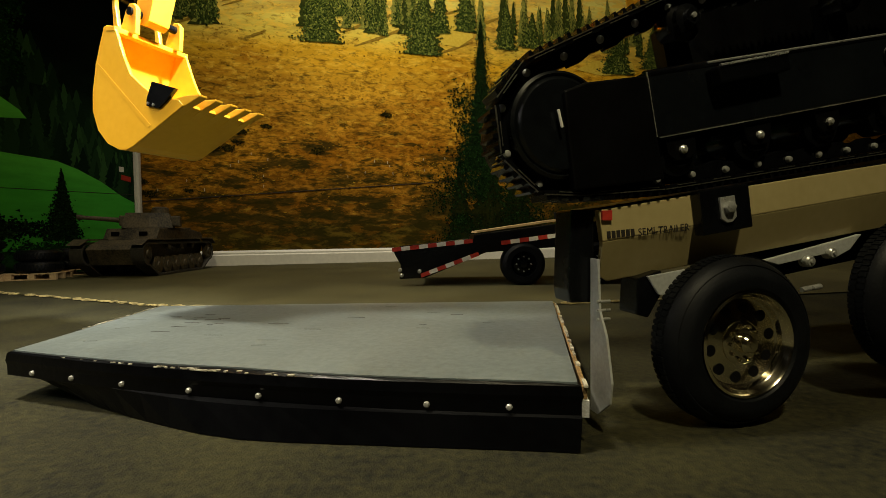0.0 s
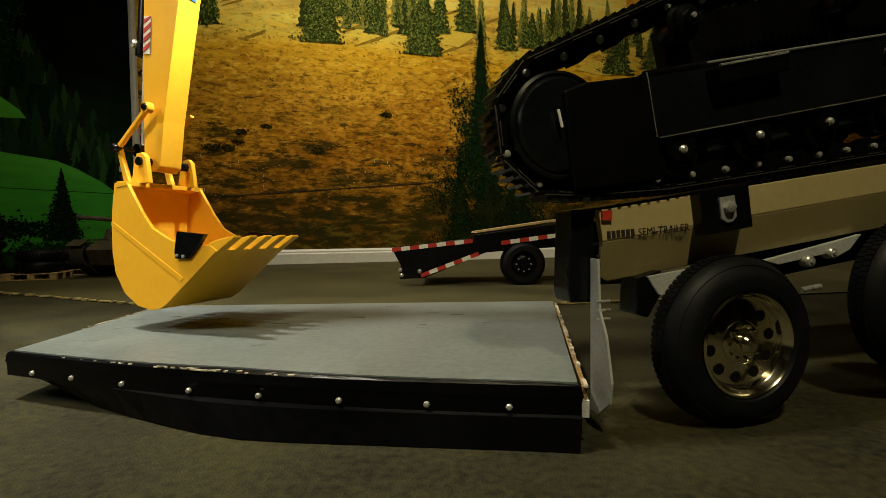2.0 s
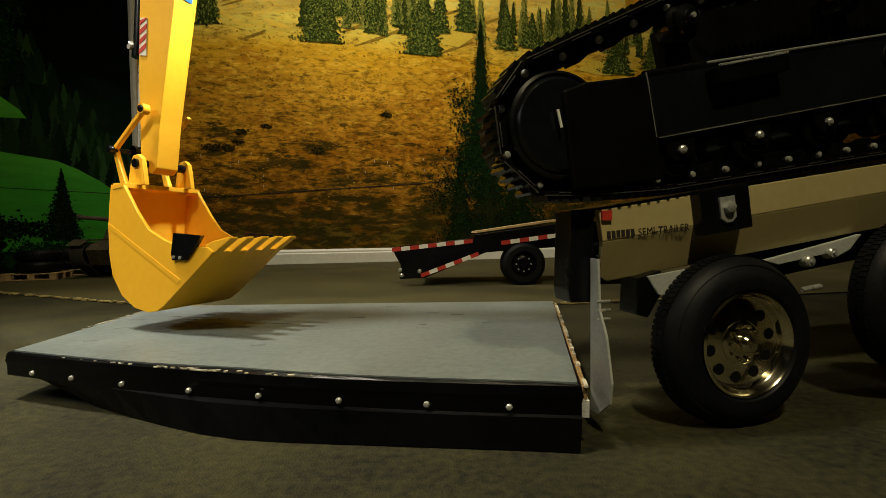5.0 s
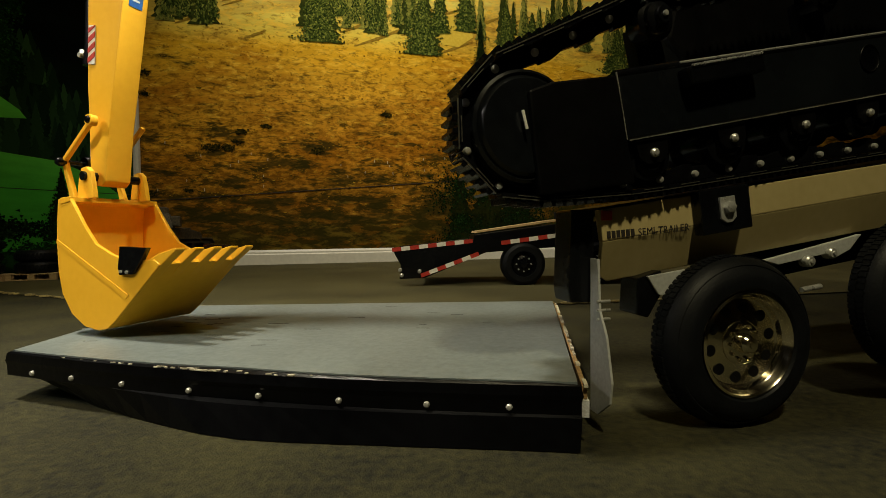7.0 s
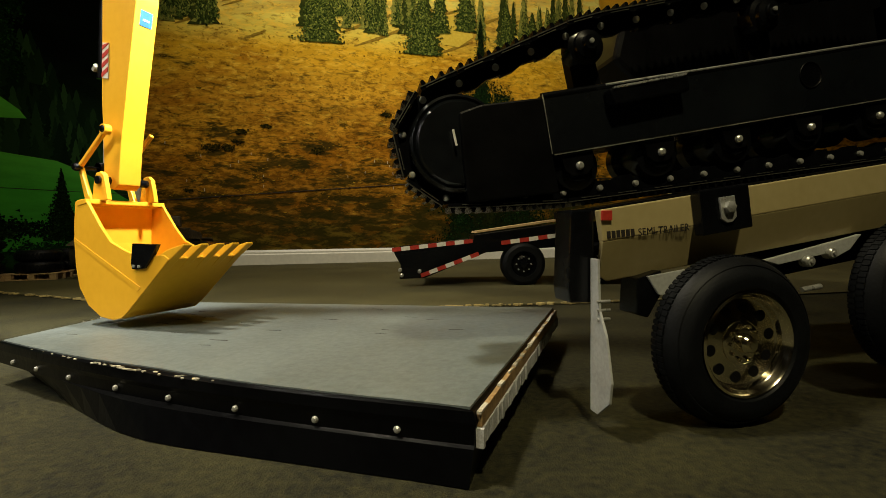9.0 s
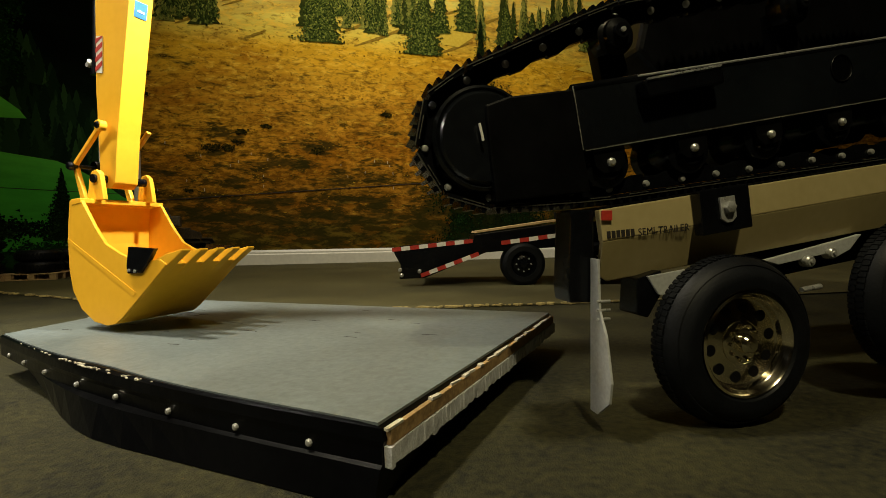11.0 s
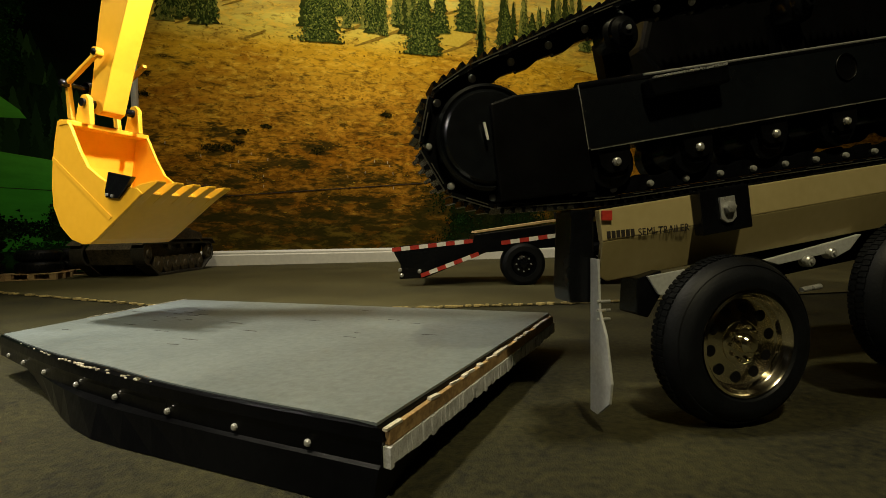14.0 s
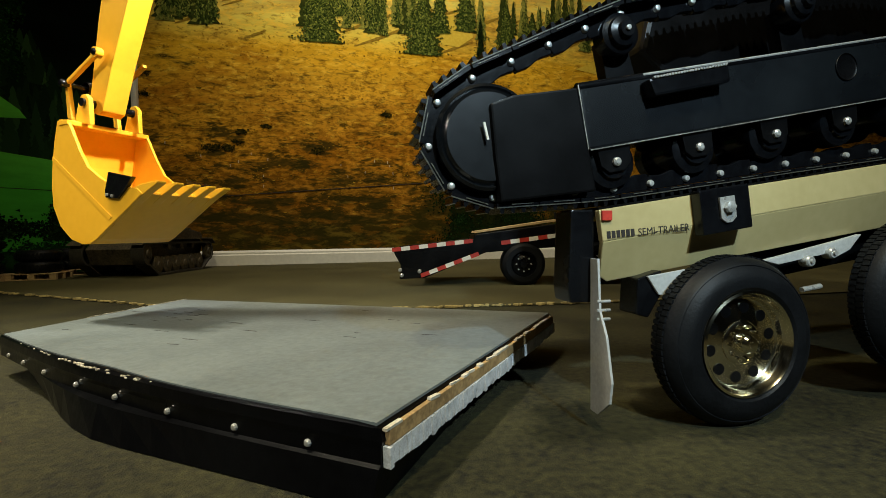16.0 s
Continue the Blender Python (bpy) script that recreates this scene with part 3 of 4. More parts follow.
def wheel(name, parent, x, y, z, r, width, m_hub, nuts=10):
    """A tyre with a dished, drilled wheel; the outer face looks to -y."""
    t = empty(name, pose(x, y, z), "", "")
    t.parent = parent
    k = r / 0.0405
    prof = [(0.0232 * k, 0.004), (0.0243 * k, 0.0008), (0.0264 * k, -0.0012), (0.0300 * k, -0.0016), (0.0335 * k, -0.0008), (0.0362 * k, 0.0014), (0.0366 * k, 0.0012), (0.0372 * k, 0.0016), (0.0385 * k, 0.0032), (r * 0.985, 0.0052), (r, 0.0075), (r, width - 0.004), (0.0375 * k, width - 0.001), (0.026 * k, width), (0.021 * k, width - 0.004)]
    bm = lathe(prof, 64)
    part("tyre", bm, M_RUBBER, t, "black rubber tyre")
    bm = bmesh.new()
    n = 84
    for i in range(n):
        a = 2 * math.pi * i / n
        for yy, sh in ((0.0080, 0), (0.0118, 0.5)):
            box(0.0021 * k, 0.0034, 0.0010, Matrix.Rotation(a + sh * 2 * math.pi / n, 4, "Y") @ pose(0, yy, r * 0.9985), bm=bm)
    tagged(part("tread", bm, M_RUBBER, t), kind="stuff")
    k *= 1.10
    rim = lathe([(0.0222 * k, 0.003), (0.0226 * k, -0.0008), (0.0216 * k, -0.0014), (0.0208 * k, -0.0004), (0.0202 * k, 0.0018), (0.0196 * k, 0.0024), (0.0192 * k, 0.0048), (0.0186 * k, 0.0054), (0.0105 * k, 0.0044), (0.010 * k, 0.0042), (0.0, 0.0040)], 64)
    part("rim", rim, m_hub, t, "polished dished wheel rim")
    for i in range(10):
        a = 2 * math.pi * (i + 0.3) / 10
        d = Vector((math.cos(a), 0, math.sin(a)))
        bm = lathe([(0, 0), (0.0025 * k, 0.0), (0.0025 * k, 0.002), (0, 0.002)], 14, Matrix.Translation(d * 0.0150 * k + Vector((0, 0.0046, 0))) @ pose(0, 0, 0))
        part("hand_hole", bm, M_BLACKMATT, t)
    hub = lathe([(0.0096 * k, 0.0052), (0.0094 * k, 0.0036), (0.0085 * k, 0.0030), (0.0042 * k, 0.0030), (0.0040 * k, -0.0006), (0.0030 * k, -0.0018), (0.0016 * k, -0.0020), (0.0014 * k, -0.0026), (0, -0.0028)], 32)
    part("hub", hub, m_hub, t, "polished hub cap")
    for i in range(nuts):
        a = 2 * math.pi * i / nuts
        bm = lathe([(0.0009 * k, 0.0032), (0.0009 * k, 0.0016), (0.0005 * k, 0.0010), (0, 0.0010)], 6, Matrix.Translation((0.0072 * k * math.cos(a), 0, 0.0072 * k * math.sin(a))))
        part("wheel_nut", bm, m_hub, t)
    return t


def near_trailer():
    ob = empty("semi_trailer", TRAILER, "tan model semi trailer with polished chrome wheels tinted warm", "trailer")
    tilt = pose(0, 0, 0.101, 0, -8.2, 0)
    # side panel: a tapered plate with a bevelled lower flange
    bm = prism([(0.0, 0.0), (0.42, 0.0), (0.42, -0.0150), (0.0, -0.0145)], 0.0, 0.004, bevel=0.0006)
    part("side_panel", bm, M_TAN, ob, "tan metallic side panel", m=tilt)
    bm = prism([(0.0, 0.0), (0.42, 0.0), (0.42, -0.0220), (0.004, -0.0215), (0.0, -0.018)], 0.0, 0.003, bevel=0.0005)
    part("lower_panel", bm, M_TAN, ob, m=tilt @ pose(0, 0.0002, -0.0147, 22, 0, 0))
    bm = prism([(0.002, 0.001), (0.42, 0.001), (0.42, -0.003), (0.002, -0.003)], 0.004, 0.05)
    prism([(0.16, 0.001), (0.42, 0.001), (0.42, -0.003), (0.16, -0.003)], 0.05, 0.15, bm=bm)
    part("deck", bm, M_BLACKMATT, ob, m=tilt)
    bm = prism([(0.16, 0.0), (0.42, 0.0), (0.42, -0.036), (0.16, -0.036)], 0.150, 0.155, bevel=0.0007)
    part("side_panel", bm, M_TAN, ob, m=tilt)
    bm = box(0.34, 0.020, 0.022, pose(0.25, 0.030, -0.042), bevel=0.001)
    part("chassis_rail", bm, M_BLACKMATT, ob, m=tilt)
    bm = box(0.26, 0.020, 0.022, pose(0.29, 0.110, -0.042), bevel=0.001)
    part("chassis_rail", bm, M_BLACKMATT, ob, m=tilt)
    # black rear bumper block
    bm = prism([(-0.0115, 0.001), (0.0, 0.001), (0.0, -0.042), (-0.0120, -0.042), (-0.0130, -0.036)], 0.004, 0.020, bevel=0.001)
    part("bumper", bm, M_BLACK, ob, "black rear bumper beam", m=pose(0, 0, 0.1005))
    # stake pocket with its bolt
    bm = box(0.0275, 0.006, 0.021, bevel=0.0008)
    pocket = part("stake_pocket", bm, M_BLACK, ob, "black stake pocket", m=pose(0.0625, -0.003, 0.1010, 0, -8.2, 0))
    bm = prism([(-0.0042, 0.006), (0.0042, 0.006), (0.0042, -0.004), (0.0016, -0.0062), (-0.0016, -0.0062), (-0.0042, -0.004)], -0.0042, -0.0030, bevel=0.0003)
    part("plate", bm, M_STEEL, pocket, "steel latch plate")
    bm = lathe([(0.0028, 0), (0.0028, -0.002), (0.0016, -0.0026), (0, -0.0026)], 6, pose(0, -0.0042, 0.001))
    part("bolt", bm, M_STEEL, pocket)
    # red lamp on the rear corner
    bm = box(0.005, 0.0015, 0.0045, bevel=0.0003)
    part("marker_lamp", bm, M_RED, ob, "small red marker lamp", m=pose(0.0035, -0.0006, 0.0985))
    # mud flap: a flat sheet across the trailer, its outer edge bulged
    bm = prism([(0.003, 0.079), (0.003, 0.0085), (-0.003, 0.0085), (-0.0125, 0.0165), (-0.0140, 0.026), (-0.0100, 0.045), (-0.0045, 0.056), (-0.0030, 0.079)], -0.0006, 0.0006, m=pose(-0.0020, 0, 0, 0, 0, 90), bevel=0.0002)
    flap = part("mud_flap", bm, M_FLAP, ob, "pale grey rubber mud flap")
    for z in (0.052, 0.056, 0.060):
        bm = rod((-0.0035, -0.004, z), (0.003, -0.004, z), 0.0007, 8)
        part("flap_bolt", bm, M_STEEL, flap)
    bm = prism([(0.0215, 0.0690), (0.034, 0.0725), (0.036, 0.064), (0.027, 0.050), (0.0205, 0.052)], 0.002, 0.016, bevel=0.0008)
    part("spring_hanger", bm, M_BLACK, ob, "black suspension hanger")
    bm = prism([(0.095, 0.0755), (0.139, 0.0842), (0.1577, 0.0882), (0.1500, 0.0800), (0.1411, 0.0762), (0.1370, 0.0785), (0.104, 0.0732)], 0.004, 0.007, bevel=0.0004)
    part("suspension_plate", bm, M_FLAP, ob, "pale grey suspension plate")
    bm = prism([(0.0255, 0.0700), (0.0462, 0.0728), (0.0420, 0.0690), (0.0385, 0.0640), (0.0340, 0.0606), (0.0315, 0.0612)], 0.0005, 0.0018, bevel=0.0003)
    part("spring_plate", bm, M_FLAP, ob, "pale grey spring plate")
    for x, z in ((0.1215, 0.0745), (0.136, 0.0785)):
        bm = lathe([(0.0030, 0.004), (0.0030, 0.0), (0.0024, -0.0008), (0.0012, -0.0008), (0.0010, -0.0016), (0, -0.0016)], 12, pose(x, 0.002, z))
        part("pivot_bolt", bm, M_STEEL, ob)
    bm = rod((0.116, 0.002, 0.060), (0.128, 0.002, 0.0615), 0.0014, 10)
    part("shackle", bm, M_STEEL, ob)
    # lettering on the side panel; the maker's name is a plain bar
    bm = bmesh.new()
    for k in range(6):
        box(0.0018, 0.0004, 0.0033, pose(0.0049 + k * 0.00245, -0.0001, 0.0), bm=bm)
    tagged(part("maker_mark", bm, M_INK, ob, "dark maker mark", m=pose(0, 0, 0.0893, 0, -4.8, 0)), kind="stuff")
    cu = bpy.data.curves.new("lettering", "FONT")
    cu.body, cu.size, cu.extrude = "SEMI-TRAILER", 0.0050, 0.0001
    tmp = bpy.data.objects.new("t", cu)
    scene.collection.objects.link(tmp)
    dg = bpy.context.evaluated_depsgraph_get()
    me = bpy.data.meshes.new_from_object(tmp.evaluated_get(dg))
    bpy.data.objects.remove(tmp)
    me.materials.clear()
    me.materials.append(M_INK)
    txt = new("lettering", me)
    txt.parent = ob
    wd = max(v.co.x for v in me.vertices)
    txt.matrix_basis = pose(0.0201, -0.0001, 0.0890, 0, -4.8, 0) @ pose(0, 0, 0, 90, 0, 0) @ Matrix.Diagonal((0.0275 / wd, 1, 1, 1))
    tagged(txt, "dark printed lettering")
    wheel("wheel", ob, 0.0648, -0.0165, 0.0394, 0.0398, 0.017, M_CHROME)
    wheel("wheel", ob, 0.180, -0.0165, 0.0560, 0.0405, 0.017, M_CHROME)
    return ob


trailer = near_trailer()


# ---------------------------------------------------------------- excavator
def track_pose(x, y, z, yaw, pitch=-10.2):
    return pose(x, y, z, 0, pitch, yaw)


DRUM = Vector((-0.0580, 0.0205))
DRUM_R = 0.0270
SPAN = [(-0.008, -0.0125), (0.10, -0.0170), (0.30, -0.0260)]     # lower run
BACK = ((0.33, 0.012), 0.034)                                    # rear idler
TOPS = [(0.2, 0.0745), (0.118, 0.0755), (0.0145, 0.0685)]         # upper run, back to front


def belt_line():
    """The closed line of the chain as many short steps, starting below the drum and going back along the ground."""
    pts = []
    a0 = radians(262)
    pts.append((DRUM.x + DRUM_R * math.cos(a0), DRUM.y + DRUM_R * math.sin(a0)))
    pts += SPAN
    for k in range(0, 13):
        a = radians(-95 + 185 * k / 12)
        pts.append((BACK[0][0] + BACK[1] * math.cos(a), BACK[0][1] + BACK[1] * math.sin(a)))
    pts += TOPS
    for k in range(0, 25):
        a = radians(106 + (262 - 106) * k / 24)
        pts.append((DRUM.x + DRUM_R * math.cos(a), DRUM.y + DRUM_R * math.sin(a)))
    return [Vector(p) for p in pts]


BELT = belt_line()
BELT_AT = [0.0]
for p0, p1 in zip(BELT, BELT[1:]):
    BELT_AT.append(BELT_AT[-1] + (p1 - p0).length)
BELT_LEN = BELT_AT[-1]


def on_belt(s):
    s %= BELT_LEN
    for i in range(len(BELT) - 1):
        if s <= BELT_AT[i + 1]:
            f = (s - BELT_AT[i]) / max(BELT_AT[i + 1] - BELT_AT[i], 1e-9)
            p = BELT[i].lerp(BELT[i + 1], f)
            return p
    return BELT[-1]


LINKS = round(BELT_LEN / 0.0203)
PITCH = BELT_LEN / LINKS


def link_pose(s):
    a, b = on_belt(s - PITCH * 0.42), on_belt(s + PITCH * 0.42)
    d = b - a
    c = (a + b) / 2
    return pose(c.x, 0, c.y, 0, -math.degrees(math.atan2(d.y, d.x)), 0)


EXCAVATOR = empty("excavator", track_pose(0.0844, 0.215, 0.1248, YAW), "yellow and black model crawler excavator creeping off a trailer", "excavator")
SHOES = []


def undercarriage():
    ex = EXCAVATOR
    # one link: two chain plates, a grouser shoe and a pin; x along the run, -z outward
    half = PITCH * 0.485
    edge = [(half, -0.0023), (-half, -0.0023), (-half, -0.0041)]
    for k in range(4):
        x = -0.0076 + k * PITCH / 4
        edge += [(x - 0.0013, -0.0041), (x - 0.0007, -0.0068), (x + 0.0007, -0.0068), (x + 0.0013, -0.0041)]
    bm = prism(edge + [(half, -0.0041)], -0.0015, 0.0145)
    black_faces = len(bm.faces)
    # thin paler strips along the shoe's outer edge
    box(PITCH * 0.98, 0.0006, 0.0005, pose(0, -0.0017, -0.0042), bm=bm)
    box(PITCH * 0.5, 0.0005, 0.0004, pose(0.002, -0.0018, -0.0030), bm=bm)
    for f in list(bm.faces)[black_faces:]:
        f.material_index = 1
    plate = prism([(-0.0108, -0.0022), (0.0085, -0.0022), (0.0108, 0.0010), (0.0095, 0.0058), (0.0030, 0.0060), (-0.0030, 0.0044), (-0.0098, 0.0048), (-0.0112, 0.0005)], 0.004, 0.0075, bevel=0.0004)
    prism([(-0.0108, -0.0022), (0.0085, -0.0022), (0.0108, 0.0010), (0.0095, 0.0042), (0.0030, 0.0042), (-0.0030, 0.0022), (-0.0098, 0.0030), (-0.0112, 0.0005)], 0.0085, 0.0115, bm=plate)
    pin = lathe([(0, -0.0026), (0.0013, -0.0022), (0.0018, -0.0012), (0.0018, 0.0080), (0, 0.0080)], 10, pose(-0.0098, 0.0046, 0.0008)) 
    me_s, me_l, me_p = bpy.data.meshes.new("shoe"), bpy.data.meshes.new("link"), bpy.data.meshes.new("pin")
    for b2, me, k in ((bm, me_s, M_BLACK), (plate, me_l, M_BLACK), (pin, me_p, M_STEEL)):
        b2.to_mesh(me)
        b2.free()
        me.materials.append(k)
    me_s.materials.append(M_SHOEPALE)
    for i in range(LINKS):
        s = new("track_shoe", me_s)
        s.parent = ex
        for nm, me in (("chain_link", me_l), ("chain_pin", me_p)):
            o = new(nm, me)
            o.parent = s
        s.matrix_basis = link_pose(i * PITCH)
        SHOES.append(s)
    # final drive drum and its disc
    bm = lathe([(0.0, 0.002), (0.0222, 0.002), (0.0240, 0.0035), (0.0248, 0.006), (0.0246, 0.030), (0.0, 0.032)], 48, pose(DRUM.x, 0.004, DRUM.y))
    drum = part("sprocket", bm, M_BLACK, ex, "round black drive sprocket")
    bm = lathe([(0.0, -0.004), (0.0205, -0.004), (0.0222, -0.0025), (0.0225, -0.002), (0.0235, -0.003), (0.0250, -0.002), (0.0250, 0.004), (0, 0.004)], 48, pose(DRUM.x, 0.002, DRUM.y) @ Matrix.Diagonal((0.94, 1, 0.94, 1)))
    part("cover", bm, M_FRAME, drum)
    bm = box(0.0011, 0.0008, 0.0078, pose(-0.0603, -0.0046, 0.0226, 0, -3, 0), bevel=0.0002)
    part("mark", bm, M_WHITE, drum, "worn white paint mark")
    # gearbox block between drum and frame
    bm = prism([(-0.0560, 0.0340), (-0.045, 0.0362), (-0.014, 0.0355), (-0.013, -0.0115), (-0.0590, -0.0085), (-0.0580, 0.0120)], -0.0044, 0.030, bevel=0.001)
    part("final_drive", bm, M_BLACKMATT, ex, "black gearbox housing")
    # side frame box with a hole, a step and weld beads
    bm = prism([(-0.0135, 0.0375), (0.32, 0.0425), (0.32, 0.0085), (-0.0135, 0.0072)], -0.004, 0.032, bevel=0.0013)
    fr = part("side_frame", bm, M_FRAME, ex, "glossy black box section side frame")
    bm = lathe([(0.0, 0.0001), (0.0062, 0.0001), (0.0068, -0.0002), (0.0070, -0.0004), (0.0068, -0.0006)], 30, pose(0.1392, -0.0041, 0.0272))
    part("hole", bm, M_BLACKMATT, fr, "round opening in the frame")
    bm = prism([(0.0175, 0.0335), (0.0605, 0.0350), (0.0605, 0.0270), (0.0195, 0.0255)], -0.011, -0.004, bevel=0.0012)
    part("step", bm, M_BLACK, fr, "welded black step")
    bm = bmesh.new()
    for i in range(26):
        x = 0.020 + i * 0.00155
        box(0.0011, 0.0012, 0.0009, pose(x, -0.0112, 0.0337 + 0.0015 * i / 26, 0, random.uniform(-30, 30), 0), bm=bm)
    part("weld_bead", bm, M_STEEL, fr, "bright weld bead")
    # painted glints on the frame edges; the bottom strip also stands for a scratch
    part("rolled_edge", rod((-0.0135, -0.0022, 0.0358), (0.32, -0.0022, 0.0408), 0.0022, 20), M_BLACK, fr, "rounded glossy black upper edge")
    part("edge_glint", rod((0.02, -0.0040, 0.0372), (0.32, -0.0040, 0.0417), 0.0007, 8), M_STEEL, fr, "painted bright glint along the upper edge")
    bm = box(0.325, 0.0006, 0.0005, pose(0.150, -0.0042, 0.0078, 0, -0.22, 0))
    part("edge_glint", bm, M_GLINT, fr)
    bm = box(0.0005, 0.0006, 0.029, pose(-0.0136, -0.0040, 0.0222))
    part("edge_glint", bm, M_GLINT, fr)
    # lower rollers in half-round brackets, and pins
    for i in range(7):
        x = i * 0.0455
        z = -0.0001 * i
        bm = lathe([(0.0, -0.0035), (0.0075, -0.0035), (0.0078, -0.002), (0.0118, -0.001), (0.0122, 0.001), (0.0122, 0.007), (0.0085, 0.009), (0.0085, 0.020), (0.0122, 0.022), (0.0122, 0.028), (0, 0.028)], 30, pose(x, 0.002, z))
        rl = part("track_roller", bm, M_BLACK, ex)
        bm = prism([(-0.0085, 0.0078), (0.0085, 0.0078), (0.0078, -0.001), (0.004, -0.0045), (-0.004, -0.0045), (-0.0078, -0.001)], -0.0030, -0.0005, pose(x, 0, z), bevel=0.0004)
        part("bracket", bm, M_BLACKMATT, rl)
        bm = lathe([(0.0021, 0.0), (0.0021, -0.0012), (0.0012, -0.0020), (0, -0.0020)], 8, pose(x, -0.0030, z))
        part("roller_bolt", bm, M_STEEL, rl)
    # upper rollers on posts
    for x, z in ((0.0162, 0.0592), (0.1225, 0.0640), (0.22, 0.064)):
        bm = lathe([(0.0, -0.004), (0.0035, -0.004), (0.004, -0.002), (0.0068, -0.001), (0.0072, 0.001), (0.0095, 0.002), (0.0098, 0.004), (0.0098, 0.010), (0, 0.010)], 32, pose(x, 0.0, z))
        rl = part("carrier_roller", bm, M_BLACK, ex, "black carrier roller")
        bm = prism([(x - 0.007, z), (x + 0.007, z), (x + 0.010, 0.036), (x - 0.006, 0.036)], 0.009, 0.016)
        part("post", bm, M_BLACKMATT, rl)
        bm = lathe([(0.0012, -0.0038), (0.0012, -0.0050), (0, -0.0052)], 10, pose(x, 0, z))
        part("bolt", bm, M_STEEL, rl)
    # car body and slewing platform above
    bm = prism([(0.075, 0.030), (0.30, 0.030), (0.26, 0.088), (0.062, 0.088), (0.050, 0.06)], 0.032, 0.060, bevel=0.003)
    prism([(0.13, 0.030), (0.30, 0.030), (0.26, 0.088), (0.13, 0.088)], 0.060, 0.150, bm=bm)
    part("car_body", bm, M_BLACKMATT, ex, "black car body between the tracks")
    bm = lathe([(0, 0), (0.06, 0), (0.06, 0.012), (0, 0.012)], 40, pose(0.22, 0.09, 0.086) @ pose(0, 0, 0, 90, 0, 0))
    part("slew_ring", bm, M_BLACKMATT, ex)
    # mostly out of view; enlarged so that it shades the floor
    bm = prism([(0.150, 0.130), (0.43, 0.130), (0.44, 0.25), (0.17, 0.25), (0.150, 0.20)], -0.005, 0.20, bevel=0.004)
    part("house", bm, M_YELLOW, ex, "yellow upper structure")
    # second track on the far side
    bm = prism([(0.15, 0.02), (0.17, -0.016), (0.30, -0.022), (0.36, 0.012), (0.33, 0.046), (0.2, 0.06), (0.16, 0.05)], 0.150, 0.190, bevel=0.004)
    part("far_track", bm, M_BLACKMATT, ex, "black far side crawler track")
    return ex


undercarriage()
PSI = 67.03


def arm_pose(x, y, z, turn):
    """x points to the machine, y across the bucket; turn curls it about the pin."""
    return pose(x, y, z, 0, 0, PSI - 90) @ pose(0, 0, 0, 0, -turn, 0)


def excavator_bucket():
    YL, YR = -0.0291, 0.0280
    outline = [(-0.0125, -0.0150), (-0.0155, -0.0300), (-0.0172, -0.0450), (-0.0174, -0.0620), (-0.0148, -0.0765), (-0.0060, -0.0895), (0.0070, -0.0975), (0.0205, -0.0998), (0.0290, -0.0985), (0.0360, -0.0945), (0.0810, -0.0605)]
    rim = [(0.0760, -0.0575), (0.0580, -0.0572), (0.0470, -0.0558), (0.0380, -0.0528), (0.0235, -0.0460), (0.0140, -0.0350), (0.0000, -0.0150)]
    bm = bmesh.new()
    t = 0.0022
    for y0 in (YL, YR - t):
        prism(outline + rim, y0, y0 + t, bm=bm, bevel=0.0004)
    # curved shell
    inner = []
    for i, (x, z) in enumerate(outline):
        p = Vector(outline[max(i - 1, 0)])
        q = Vector(outline[min(i + 1, len(outline) - 1)])
        d = (q - p).normalized()
        inner.append((x - d.y * t, z + d.x * t))
    prism(outline + inner[::-1], YL + t, YR - t, bm=bm)
    # stiff bar along the back top
    prism([(-0.0098, -0.0142), (0.0005, -0.0142), (0.0005, -0.0175), (-0.0098, -0.0185)], YL - 0.0004, YR + 0.0004, bm=bm, bevel=0.0005)
    # wear strip on the side
    b = part("bucket", bm, M_YELLOW, EXCAVATOR, "yellow steel digging bucket")
    for y0 in (YL - 0.0003, YR - 0.0007):
        bm = prism([(-0.0165, -0.0405), (-0.0168, -0.0435), (0.0490, -0.0800), (0.0520, -0.0778)], y0, y0 + 0.001)
        part("side_rib", bm, M_YELLOW, b)
        bm = prism([(0.0490, -0.0485), (0.0730, -0.0505), (0.0660, -0.0590), (0.0590, -0.0655), (0.0470, -0.0655), (0.0462, -0.0610)], y0 - 0.0014, y0 + 0.0016, bevel=0.0003)
        cut = part("side_cutter", bm, M_BLACK, b, "black side cutter plate")
        for x, z in ((0.0490, -0.0635), (0.0545, -0.0640)):
            bm = lathe([(0.0010, 0), (0.0010, -0.0008), (0, -0.001)], 8, pose(x, y0 - 0.0014, z))
            part("bolt", bm, M_STEEL, cut)
    for i in range(5):
        y = YL + 0.0035 + i * (YR - YL - 0.007) / 4
        bm = prism([(0.0660, -0.0715), (0.0820, -0.0605), (0.0945, -0.0530), (0.0940, -0.0515), (0.0800, -0.0540), (0.0690, -0.0580)], y - 0.0030, y + 0.0030, bevel=0.0006)
        part("tooth", bm, M_YELLOW, b, "worn yellow bucket tooth")
    for y0 in (-0.0195, 0.0150):
        bm = prism([(-0.0100, -0.0150), (0.0080, -0.0150), (0.0070, -0.0060), (0.0055, 0.0030), (0.0020, 0.0060), (-0.0030, 0.0055), (-0.0060, 0.0010)], y0, y0 + 0.0032, bevel=0.0005)
        part("ear", bm, M_YELLOW, b)
    bm = lathe([(0, -0.0005), (0.0030, -0.0005), (0.0030, 0.041), (0, 0.041)], 16, pose(0, -0.0205, 0))
    part("pin", bm, M_BLACK, b, "black pivot pin")
    return b


